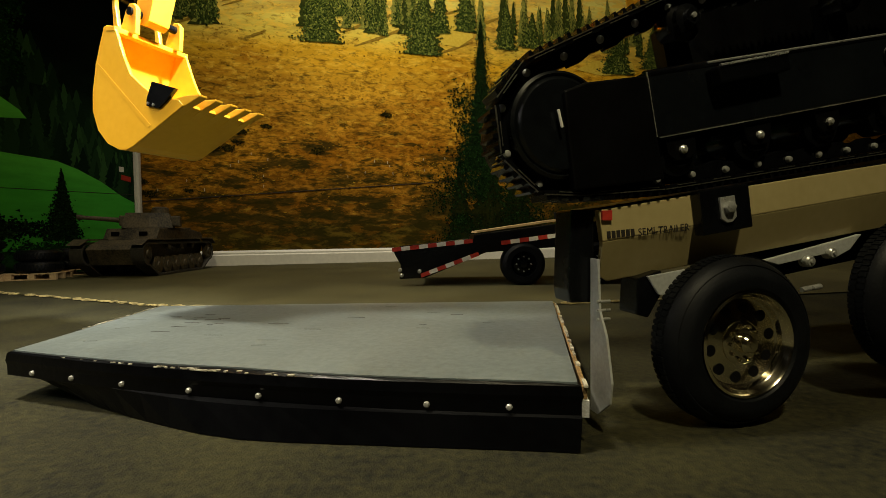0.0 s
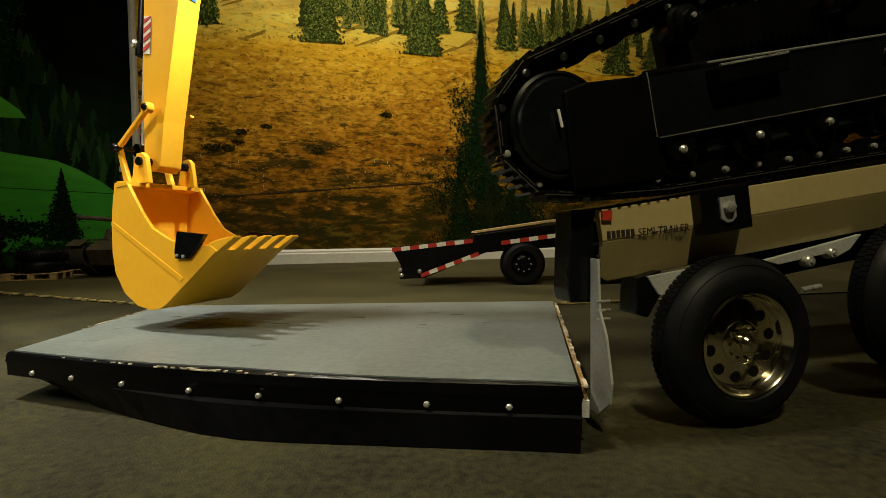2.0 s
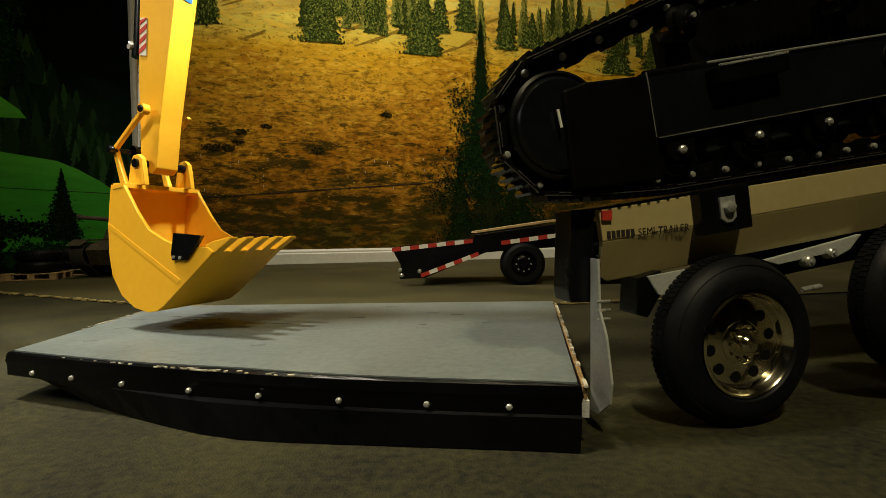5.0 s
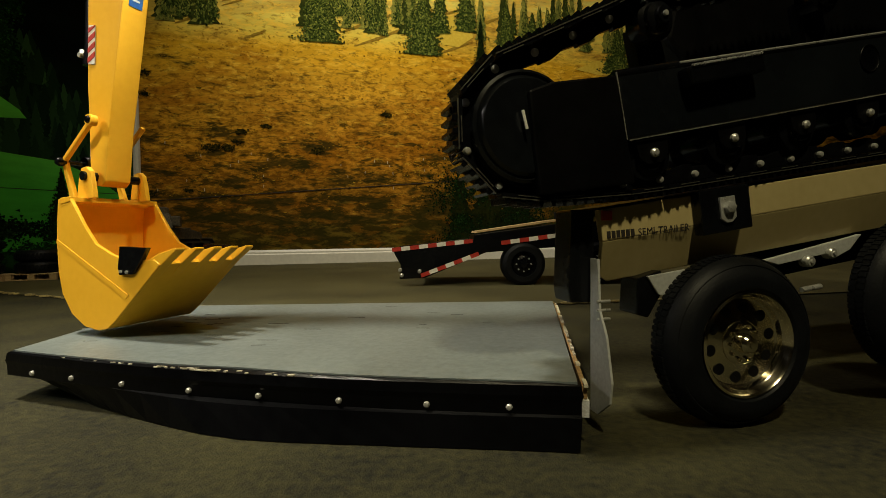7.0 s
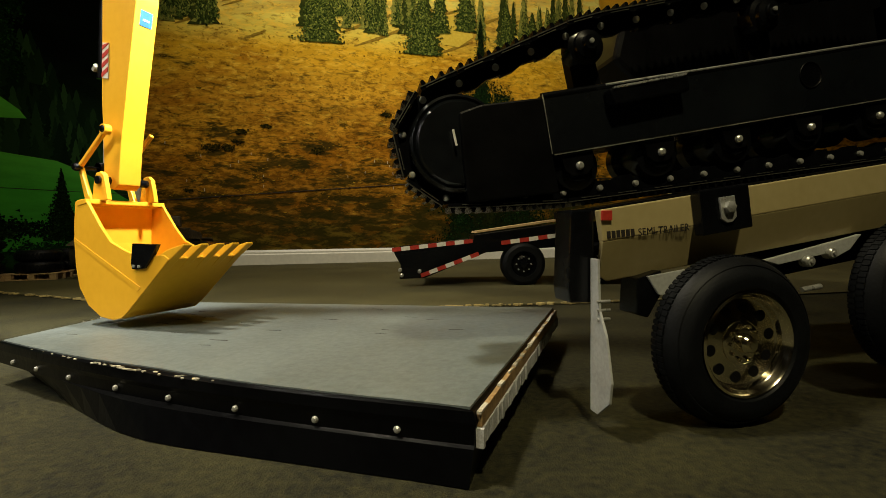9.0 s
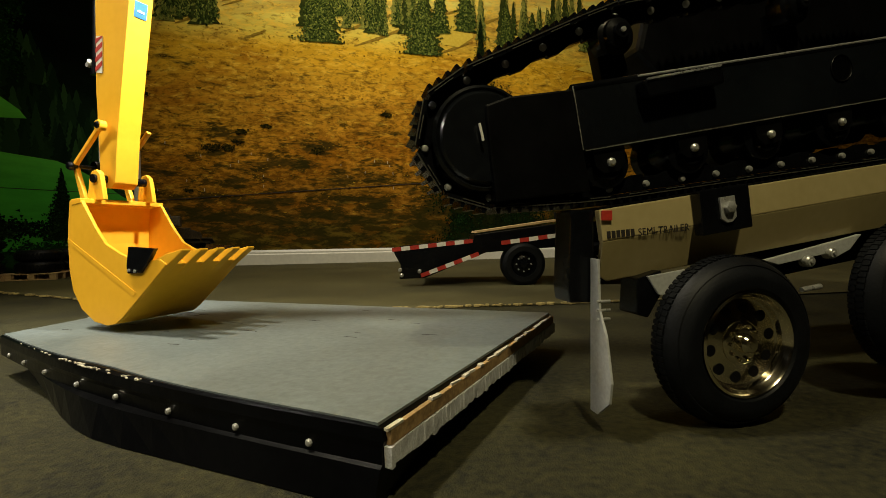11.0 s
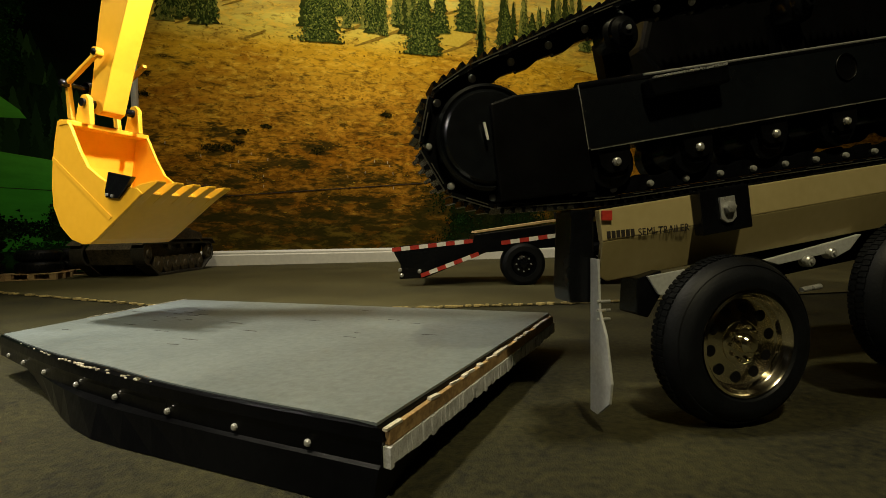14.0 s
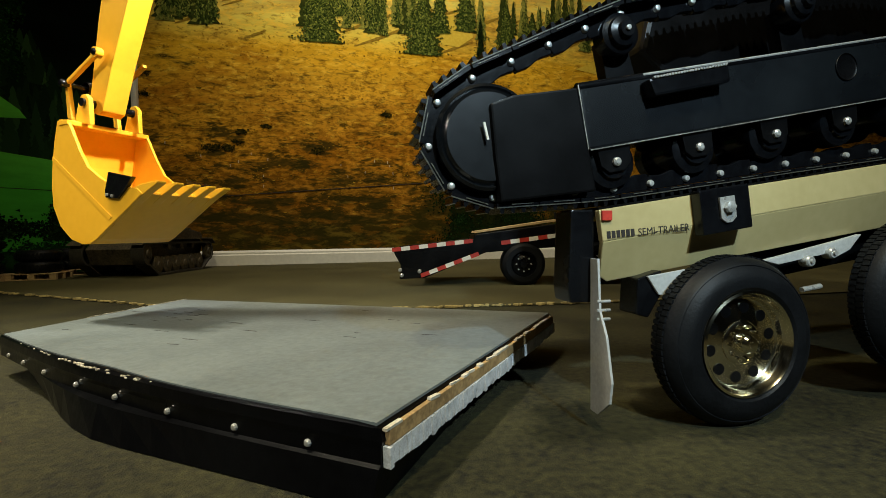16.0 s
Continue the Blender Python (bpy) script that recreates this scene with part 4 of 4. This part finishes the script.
bucket = excavator_bucket()


def excavator_stick():
    def lean(pts):
        return [(x - 0.114 * z, z) for x, z in pts]

    bm = prism(lean([(-0.0060, -0.0020), (-0.0010, -0.0060), (0.0060, -0.0055), (0.0105, -0.0010), (0.0125, 0.030), (0.0185, 0.075), (0.0260, 0.130), (0.0320, 0.260), (-0.0140, 0.260), (-0.0125, 0.130), (-0.0110, 0.060), (-0.0075, 0.020)]), -0.0125, 0.0035, bevel=0.0008)
    s = part("stick", bm, M_YELLOW, EXCAVATOR, "yellow box section dipper arm")
    bm = prism(lean([(-0.0100, 0.073), (-0.0030, 0.073), (-0.0030, 0.098), (-0.0100, 0.098)]), -0.0131, -0.0124)
    st = part("hazard_sticker", bm, M_WHITE, s, "red and white striped hazard sticker")
    for k in range(4):
        z = 0.0735 + k * 0.0064
        bm = prism(lean([(-0.0100, z), (-0.0030, min(z + 0.0045, 0.0978)), (-0.0030, min(z + 0.0078, 0.098)), (-0.0100, min(z + 0.0032, 0.098))]), -0.0134, -0.0129)
        part("stripe", bm, M_RED, st)
    bm = box(0.0006, 0.0085, 0.0105, pose(0.0110, -0.0045, 0.118, 0, 1.3, 0))
    blue = part("blue_sticker", bm, M_BLUE, s, "small blue sticker")
    bm = box(0.0004, 0.0045, 0.0012, pose(0.0114, -0.0045, 0.117, 0, 1.3, 0))
    part("mark", bm, M_WHITE, blue)
    for y0 in (-0.0195, 0.0128):
        d = Vector((-0.0267, 0.0056)) - Vector((0, 0.0365))
        nrm = Vector((-d.y, d.x)).normalized() * 0.0024
        a, b = Vector((0, 0.0365)) - d.normalized() * 0.0022, Vector((-0.0267, 0.0056)) + d.normalized() * 0.0022
        bm = prism([tuple(a + nrm * 0.6), tuple(b + nrm * 0.6), tuple(b - nrm * 0.6), tuple(a - nrm * 0.6)], y0, y0 + 0.003, bevel=0.0006)
        part("tilt_link", bm, M_YELLOW, s, "yellow linkage bar")
        bm = prism([(-0.0288, 0.0060), (-0.0248, 0.0060), (-0.0215, 0.0000), (-0.0100, -0.0170), (-0.0165, -0.0170)], y0 + 0.001, y0 + 0.0040, bevel=0.0006)
        part("bucket_link", bm, M_YELLOW, s)
        if y0 > 0:
            continue
        bm = lathe([(0, 0), (0.0036, 0), (0.0036, 0.0045), (0, 0.0045)], 16, pose(0.0, y0 - 0.0010, 0.0365))
        part("boss", bm, M_YELLOW, s)
        bm = lathe([(0, -0.0006), (0.0020, 0), (0.0026, 0.001), (0.0026, 0.003), (0, 0.003)], 14, pose(0.0, y0 - 0.0020, 0.0365))
        part("link_pin", bm, M_BLACK, s, "black linkage pin")
    bm = lathe([(0, -0.0230), (0.0022, -0.0225), (0.0030, -0.021), (0.0030, -0.0175), (0.0018, -0.017), (0.0018, 0.020), (0, 0.0215)], 16, pose(-0.0267, 0, 0.0056))
    part("cross_pin", bm, M_BLACK, s, "black cross pin")
    bm = lathe([(0.0045, -0.006), (0.0050, -0.005), (0.0050, 0.005), (0.0045, 0.006), (0, 0.006)], 20, pose(-0.0262, 0, 0.0062))
    part("rod_eye", bm, M_BLACK, s)
    part("cylinder_rod", rod((-0.0262, 0, 0.0062), (-0.0370, 0, 0.080), 0.0019), M_STEEL, s, "polished steel cylinder rod")
    bm = rod((-0.0366, 0, 0.076), (-0.0520, 0, 0.24), 0.0052, 20)
    rod((-0.0364, 0, 0.074), (-0.0371, 0, 0.082), 0.0060, 20, bm)
    cyl = part("cylinder", bm, M_BLACK, s, "black hydraulic cylinder")
    bm = rod((-0.0400, -0.005, 0.080), (-0.0400, -0.0075, 0.080), 0.0018, 8)
    rod((-0.0410, -0.003, 0.080), (-0.0455, -0.003, 0.0840), 0.0016, 8, bm)
    part("hose_fitting", bm, M_STEEL, cyl, "steel hose fitting")
    bm = prism([(-0.04, 0.235), (-0.01, 0.225), (0.20, 0.330), (0.40, 0.230), (0.40, 0.262), (0.20, 0.372), (-0.035, 0.262)], -0.013, 0.013, m=pose(0, 0, 0, 0, 0, 18), bevel=0.001)
    part("boom", bm, M_YELLOW, s, "yellow boom")
    return s


stick = excavator_stick()


# ---------------------------------------------------------------- unseen plate added to block a lamp until it slides aside
cover = empty("added_light_blocker", pose(0.212, -0.262, 0), "added unseen matt black plate on a thin stand, blocking a lamp", "lamp cover")
bm = box(0.075, 0.075, 0.003, pose(0, 0, 0.471, 52, 0, 12), bevel=0.001)
part("plate", bm, M_BLACKMATT, cover)
part("pole", rod((0.060, -0.030, 0.004), (0.060, -0.030, 0.475), 0.003), M_BLACKMATT, cover)
part("arm", rod((0.060, -0.030, 0.473), (0.020, -0.006, 0.471), 0.002), M_BLACKMATT, cover)
bm = box(0.10, 0.08, 0.004, pose(0.060, -0.030, 0.002), bevel=0.001)
part("foot", bm, M_BLACKMATT, cover)
COVER = [(0.0, 0.0), (14.0, 0.0), (14.15, 0.022), (14.3, 0.036), (14.45, 0.070), (14.75, 0.070), (14.9, 0.020), (15.05, 0.0), (15.2, 0.018), (15.4, 0.045), (15.55, 0.068), (16.0, 0.070)]


# ---------------------------------------------------------------- far trailer
def tape(parent, a, b, n, y, wide):
    a, b = Vector(a), Vector(b)
    d = (b - a) / n
    ang = -math.degrees(math.atan2(d.y, d.x))
    for i in range(n):
        c = a + d * (i + 0.5)
        bm = box(d.length, 0.0008, wide, pose(c.x, y, c.y, 0, ang, 0))
        part("tape_strip", bm, M_RED if i % 2 == 0 else M_WHITE, parent, "red reflective tape" if i % 2 == 0 else "white reflective tape")


def far_trailer():
    ob = empty("lowboy_trailer", pose(0, 0.76, 0), "black model lowboy trailer with red and white reflective tape", "trailer")
    bm = prism([(-0.0865, 0.0665), (0.0515, 0.0800), (0.0535, 0.0880), (0.200, 0.1060), (0.40, 0.115), (0.40, 0.075), (0.20, 0.066), (0.0722, 0.0579), (-0.030, 0.0165), (-0.0740, 0.0140), (-0.0715, 0.0378)], 0.0, 0.012, bevel=0.001)
    part("side_beam", bm, M_BLACK, ob, "black side beam")
    bm = prism([(-0.05, 0.0665), (0.0515, 0.0780), (0.0535, 0.0880), (0.200, 0.1040), (0.40, 0.113), (0.40, 0.09), (0.0722, 0.0679), (-0.03, 0.03)], 0.012, 0.13)
    part("deck_frame", bm, M_BLACKMATT, ob)
    bm = prism([(-0.0865, 0.0665), (0.0515, 0.0800), (0.0535, 0.0880), (0.200, 0.1060), (0.40, 0.115), (0.40, 0.075), (0.20, 0.066), (0.0722, 0.0579), (-0.030, 0.0165), (-0.0740, 0.0140), (-0.0715, 0.0378)], 0.13, 0.142, bevel=0.001)
    part("side_beam", bm, M_BLACK, ob)
    bm = prism([(0.0560, 0.0905), (0.190, 0.1085), (0.190, 0.1125), (0.0580, 0.0945)], -0.001, 0.135, bevel=0.0006)
    part("deck_board", bm, M_PALLET, ob, "pale wooden deck board")
    tape(ob, (-0.0855, 0.0640), (0.0500, 0.0775), 9, -0.0006, 0.0068)
    tape(ob, (-0.0375, 0.0200), (0.0600, 0.0560), 7, -0.0006, 0.0068)
    tape(ob, (0.0980, 0.0735), (0.1912, 0.0850), 6, -0.0006, 0.0070)
    for x, z in ((-0.0725, 0.030), (-0.0700, 0.021), (-0.040, 0.0275)):
        bm = lathe([(0.0034, 0.001), (0.0034, -0.002), (0.002, -0.003), (0, -0.003)], 14, pose(x, 0, z))
        part("tail_lamp", bm, M_STEEL, ob)
    for x in (0.1358, 0.26):
        w = empty("wheel", pose(x, -0.004, 0.0375), "", "")
        w.parent = ob
        bm = lathe([(0.020, 0.004), (0.022, 0.0), (0.030, 0.0), (0.0355, 0.004), (0.0375, 0.010), (0.0375, 0.028), (0.033, 0.034), (0.02, 0.032)], 48)
        part("tyre", bm, M_RUBBER, w, "black rubber tyre")
        bm = lathe([(0.0215, 0.003), (0.0205, 0.001), (0.0190, 0.004), (0.0180, 0.009), (0.009, 0.006), (0.006, 0.0), (0.0, -0.001)], 40)
        part("rim", bm, M_BLACK, w, "glossy black wheel rim")
        for i in range(8):
            a = 2 * math.pi * i / 8
            bm = lathe([(0.0014, 0.006), (0.0014, 0.003), (0, 0.003)], 8, pose(0.0125 * math.cos(a), 0, 0.0125 * math.sin(a)))
            part("wheel_nut", bm, M_STEEL, w)
    bm = lathe([(0.004, 0), (0.004, 0.13), (0, 0.13)], 12, pose(0.1358, 0.01, 0.0375))
    part("axle", bm, M_BLACKMATT, ob)
    return ob


far_trailer()


# ---------------------------------------------------------------- model tank
def model_tank():
    ob = empty("model_tank", pose(-0.725, 1.120, 0.002) @ Matrix.Diagonal((1, 1, 1.24, 1)), "weathered camouflage model tank parked before the murals", "tank")
    side = Matrix.Rotation(radians(90), 4, "Z")     # profile x runs along y
    # lower hull, upper hull, in profile (y, z)
    bm = prism([(-0.140, 0.050), (-0.125, 0.022), (0.130, 0.026), (0.142, 0.055), (0.135, 0.066), (-0.100, 0.066), (-0.128, 0.058)], -0.052, 0.052, m=side, bevel=0.001)
    part("hull", bm, M_CAMO, ob, "camouflage painted hull")
    bm = prism([(-0.075, 0.066), (0.130, 0.066), (0.120, 0.080), (0.060, 0.088), (-0.060, 0.088)], -0.062, 0.062, m=side, bevel=0.0015)
    up = part("superstructure", bm, M_CAMO, ob)
    for x in (-0.035, 0.03):
        bm = box(0.018, 0.004, 0.008, pose(x, -0.070, 0.078), bevel=0.001)
        part("visor", bm, M_BLACKMATT, up)
    bm = box(0.030, 0.06, 0.005, pose(0.02, 0.09, 0.088), bevel=0.001)
    part("engine_hatch", bm, M_CAMO, up)
    for s in (-1, 1):
        bm = prism([(-0.155, 0.058), (-0.130, 0.066), (0.140, 0.066), (0.155, 0.056), (0.155, 0.058), (0.140, 0.0685), (-0.132, 0.0685)], -0.016, 0.016, m=pose(s * 0.066, 0, 0) @ side)
        part("fender", bm, M_CAMO, ob)
        # track band
        outer, inner = [], []
        for k in range(17):
            a = radians(90 + 180 * k / 16)
            outer.append((-0.128 + 0.021 * math.cos(a), 0.042 + 0.021 * math.sin(a)))
            inner.append((-0.128 + 0.017 * math.cos(a), 0.042 + 0.017 * math.sin(a)))
        outer += [(-0.095, 0.001), (0.095, 0.001)]
        inner += [(-0.095, 0.005), (0.095, 0.005)]
        for k in range(17):
            a = radians(-90 + 180 * k / 16)
            outer.append((0.128 + 0.020 * math.cos(a), 0.040 + 0.020 * math.sin(a)))
            inner.append((0.128 + 0.016 * math.cos(a), 0.040 + 0.016 * math.sin(a)))
        bm = bmesh.new()
        n = len(outer)
        for y0 in (0,):
            vo = [[bm.verts.new((s * 0.066 + dx, p[0], p[1])) for p in outer] for dx in (-0.014, 0.014)]
            vi = [[bm.verts.new((s * 0.066 + dx, p[0], p[1])) for p in inner] for dx in (-0.014, 0.014)]
            for i in range(n):
                j = (i + 1) % n
                bm.faces.new((vo[0][i], vo[0][j], vo[1][j], vo[1][i]))
                bm.faces.new((vi[0][i], vi[1][i], vi[1][j], vi[0][j]))
                bm.faces.new((vo[0][i], vi[0][i], vi[0][j], vo[0][j]))
                bm.faces.new((vo[1][i], vo[1][j], vi[1][j], vi[1][i]))
        bmesh.ops.recalc_face_normals(bm, faces=bm.faces)
        tr = part("track", bm, M_TRACKMUD, ob, "dark worn track band")
        for k in range(6):
            bm = lathe([(0, -0.002), (0.006, -0.002), (0.007, 0.0), (0.012, 0.0), (0.0165, 0.001), (0.0165, 0.012), (0, 0.012)], 24, Matrix.Translation((s * 0.076, -0.088 + 0.0345 * k, 0.0195)) @ Matrix.Rotation(radians(90 if s > 0 else -90), 4, "Z"))
            part("road_wheel", bm, M_CAMO, ob)
        for y0, r, z0 in ((-0.128, 0.017, 0.042), (0.128, 0.0165, 0.040)):
            bm = lathe([(0, -0.002), (0.006, -0.002), (0.008, 0.001), (r * 0.8, 0.001), (r, 0.002), (r, 0.010), (0, 0.010)], 24, Matrix.Translation((s * 0.078, y0, z0)) @ Matrix.Rotation(radians(90 if s > 0 else -90), 4, "Z"))
            part("drive_wheel", bm, M_CAMO, ob)
        for y0 in (-0.05, 0.0, 0.05):
            bm = lathe([(0, 0), (0.006, 0), (0.006, 0.012), (0, 0.012)], 14, Matrix.Translation((s * 0.078, y0, 0.054)) @ Matrix.Rotation(radians(90 if s > 0 else -90), 4, "Z"))
            part("return_roller", bm, M_CAMO, ob)
    # turret turned to the side of the green mural
    tm = pose(0.005, -0.005, 0.088, 0, 0, -62)
    bm = bmesh.new()
    lo = [(-0.048, 0.05), (0.048, 0.05), (0.052, 0.0), (0.038, -0.055), (-0.038, -0.055), (-0.052, 0.0)]
    v0 = [bm.verts.new((x, y, 0)) for x, y in lo]
    v1 = [bm.verts.new((x * 0.82, y * 0.84, 0.030)) for x, y in lo]
    bm.faces.new(v1)
    bm.faces.new(v0[::-1])
    for i in range(6):
        bm.faces.new((v0[i], v0[(i + 1) % 6], v1[(i + 1) % 6], v1[i]))
    bmesh.ops.bevel(bm, geom=bm.edges[:], offset=0.0012, segments=2, affect="EDGES")
    tu = part("turret", bm, M_CAMO, ob, "camouflage turret", m=tm)
    bm = lathe([(0, 0), (0.019, 0), (0.0175, 0.011), (0.012, 0.013), (0, 0.013)], 24, pose(0, 0.022, 0.030) @ pose(0, 0, 0, 90, 0, 0))
    part("cupola", bm, M_CAMO, tu)
    bm = box(0.036, 0.014, 0.020, pose(0, -0.054, 0.015), bevel=0.003)
    part("mantlet", bm, M_CAMO, tu)
    bm = lathe([(0.0055, 0), (0.0045, 0.02), (0.0036, 0.078), (0.0048, 0.078), (0.0048, 0.088), (0.002, 0.088), (0.002, 0.078)], 16, pose(0, -0.055, 0.016) @ pose(0, 0, 0, 176, 0, 0))
    part("gun_barrel", bm, M_CAMO, tu, "slim gun barrel")
    bm = box(0.085, 0.022, 0.020, pose(0, 0.055, 0.014), bevel=0.002)
    part("stowage_bin", bm, M_CAMO, tu)
    bm = box(0.010, 0.0008, 0.006, pose(-0.0435, -0.020, 0.018, 0, 0, -72), bevel=0.0002)
    part("painted_mark", bm, M_CHIP, tu, "pale painted number mark")
    for k in range(4):
        bm = rod((0.045, 0.02 + k * 0.03, 0.0715), (0.052, 0.04 + k * 0.03, 0.0725), 0.002, 8)
        part("tool", bm, M_STEEL if k % 2 else M_WOOD, ob)
    return ob


M_TRACKMUD = mat("muddy_track", (0.05, 0.045, 0.035), 0.8, dark=(0.02, 0.018, 0.015), scale=60, bump=0.4)
model_tank()


# ---------------------------------------------------------------- pallets and stacked tyres
def pallet():
    ob = empty("pallet", pose(0, 0, 0), "small pale wooden pallet beside the meadow mural", "pallet", "pallets by the wall")
    for i in range(6):
        bm = box(0.0125, 0.076, 0.0024, pose(-0.0385 + i * 0.0154, 0, 0.0132), bevel=0.0004)
        part("board", bm, M_PALLET, ob)
    for y in (-0.032, 0, 0.032):
        bm = box(0.09, 0.008, 0.0024, pose(0, y, 0.0012), bevel=0.0004)
        part("runner", bm, M_PALLET, ob)
        for x in (-0.039, 0, 0.039):
            bm = box(0.012, 0.009, 0.0096, pose(x, y, 0.0072), bevel=0.0005)
            part("block", bm, M_PALLET, ob)
    return ob


pl0 = pallet()
pl0.matrix_basis = pose(-0.880, 0.985, 0.002, 0, 0, 16)
copy_thing(pl0, pose(-0.905, 1.095, 0.002, 0, 0, 30))
copy_thing(pl0, pose(-0.955, 0.925, 0.002, 0, 0, 12))


def loose_tyre(m):
    prof = [(0.024, 0.004), (0.026, 0.0), (0.034, 0.0), (0.039, 0.004), (0.041, 0.008), (0.041, 0.016), (0.039, 0.020), (0.034, 0.024), (0.026, 0.024), (0.024, 0.020), (0.024, 0.004)]
    bm = lathe(prof, 40)
    for i in range(40):
        a = 2 * math.pi * i / 40
        box(0.003, 0.012, 0.0016, Matrix.Rotation(a, 4, "Y") @ pose(0, 0.012, 0.041), bm=bm)
    ob = part("tyre", bm, M_RUBBER, m=m)
    return tagged(ob, "black rubber model tyre lying on a pallet", "tyre", "stacked tyres")


FLAT = pose(0, 0, 0, 90, 0, 0)
t0 = loose_tyre(pose(-0.880, 0.985, 0.0166) @ FLAT)
for x, y, z in ((-0.882, 0.988, 0.0408), (-0.905, 1.095, 0.0166), (-0.903, 1.093, 0.0408), (-0.955, 0.925, 0.0166), (-0.957, 0.925, 0.0408), (-0.955, 0.927, 0.0650)):
    copy_thing(t0, pose(x, y, z) @ FLAT)


# ---------------------------------------------------------------- motions
CHAIN_0 = 0.0
ARM = [  # seconds, pin place, bucket turn, stick turn
    (0.0, (-0.2190, 0.3553, 0.2565), -13.9, -25.2),
    (0.55, (-0.2190, 0.3553, 0.2565), -13.9, -25.2),
    (1.0, (-0.2115, 0.3422, 0.1985), -9.3, -24.0),
    (1.5, (-0.2006, 0.331, 0.1487), -1.1, -13.9),
    (1.75, (-0.1987, 0.3289, 0.143), 0.0, -12.2),
    (4.3, (-0.1987, 0.3289, 0.143), 0.0, -12.2),
    (6.5, (-0.213, 0.3215, 0.1332), 2.3, -10.6),
    (7.0, (-0.2274, 0.3167, 0.1319), 2.8, -11.8),
    (8.1, (-0.2274, 0.3167, 0.1319), 2.8, -11.8),
    (8.5, (-0.2332, 0.3317, 0.1325), 3.2, -12.4),
    (9.0, (-0.24, 0.3459, 0.1328), 3.2, -11.7),
    (11.0, (-0.2326, 0.3322, 0.1321), 2.0, -10.1),
    (13.0, (-0.2326, 0.3322, 0.1321), 2.0, -10.1),
    (13.6, (-0.2483, 0.3451, 0.1880), -6.2, -24.8),
    (16.0, (-0.2483, 0.3451, 0.1880), -6.2, -24.8),
]
TRACK = [  # seconds, place of the first roller, yaw, pitch, chain travel
    (0.0, 0.1107, 0.2137, 0.1287, 14.5, -11.0, 0.0), (4.3, 0.1107, 0.2137, 0.1287, 14.5, -11.0, 0.0), (6.3, 0.1030, 0.2105, 0.1273, 14.9, -11.0, 0.0078), (6.5, 0.1003, 0.2093, 0.1268, 15.0, -11.0, 0.0106),
    (7.0, 0.0936, 0.2055, 0.1260, 15.6, -10.9, 0.0178), (8.1, 0.0928, 0.2050, 0.1258, 15.6, -10.9, 0.0185), (8.5, 0.0822, 0.2174, 0.1249, 12.4, -10.3, 0.0295),
    (9.0, 0.0678, 0.2289, 0.1240, 9.6, -9.7, 0.044), (9.3, 0.0638, 0.2328, 0.1239, 8.8, -9.5, 0.048), (11.2, 0.0800, 0.2133, 0.1234, 12.3, -10.25, 0.032), (16.0, 0.0800, 0.2133, 0.1234, 12.3, -10.25, 0.032)]
PLATE = [(0.0, 0, 0, 0), (8.1, 0, 0, 0), (8.5, -0.033, -0.0055, -4.2), (9.0, -0.078, -0.013, -9.97), (9.2, -0.096, -0.0137, -12.2), (10.2, -0.122, -0.015, -15.8), (11.2, -0.129, -0.015, -16.44), (16.0, -0.129, -0.015, -16.44)]


def blend(rows, t):
    for a, b in zip(rows, rows[1:]):
        if t <= b[0]:
            f = 0 if b[0] == a[0] else (t - a[0]) / (b[0] - a[0])
            return [(p + (q - p) * f) for p, q in zip(a[1:], b[1:])]
    return list(rows[-1][1:])


def machine_pose(t):
    x, y, z, yaw, pitch, _ = blend(TRACK, t)
    return track_pose(x, y, z, yaw, pitch)


def motions():
    walk(platform, [(t, pose(x, y, 0, 0, 0, a)) for t, x, y, a in PLATE])
    times = sorted({r[0] for r in ARM} | {r[0] for r in TRACK})
    walk(EXCAVATOR, [(t, machine_pose(t)) for t in times])
    flat = [(t, *p, a, b) for t, p, a, b in ARM]
    rows_b, rows_s = [], []
    for t in times:
        x, y, z, a, b = blend(flat, t)
        inv = machine_pose(t).inverted()
        rows_b.append((t, inv @ arm_pose(x, y, z, a)))
        rows_s.append((t, inv @ arm_pose(x, y, z, b)))
    walk(bucket, rows_b)
    walk(stick, rows_s)
    # the chain creeps round the drum as the machine drives
    steps = sorted({r[0] for r in TRACK} | {6.75, 8.3, 8.75, 10.2})
    for i, s in enumerate(SHOES):
        walk(s, [(t, link_pose(i * PITCH + CHAIN_0 + blend(TRACK, t)[5])) for t in steps])
    walk(cover, [(t, pose(0.212 + dx, -0.262, 0)) for t, dx in COVER])


motions()
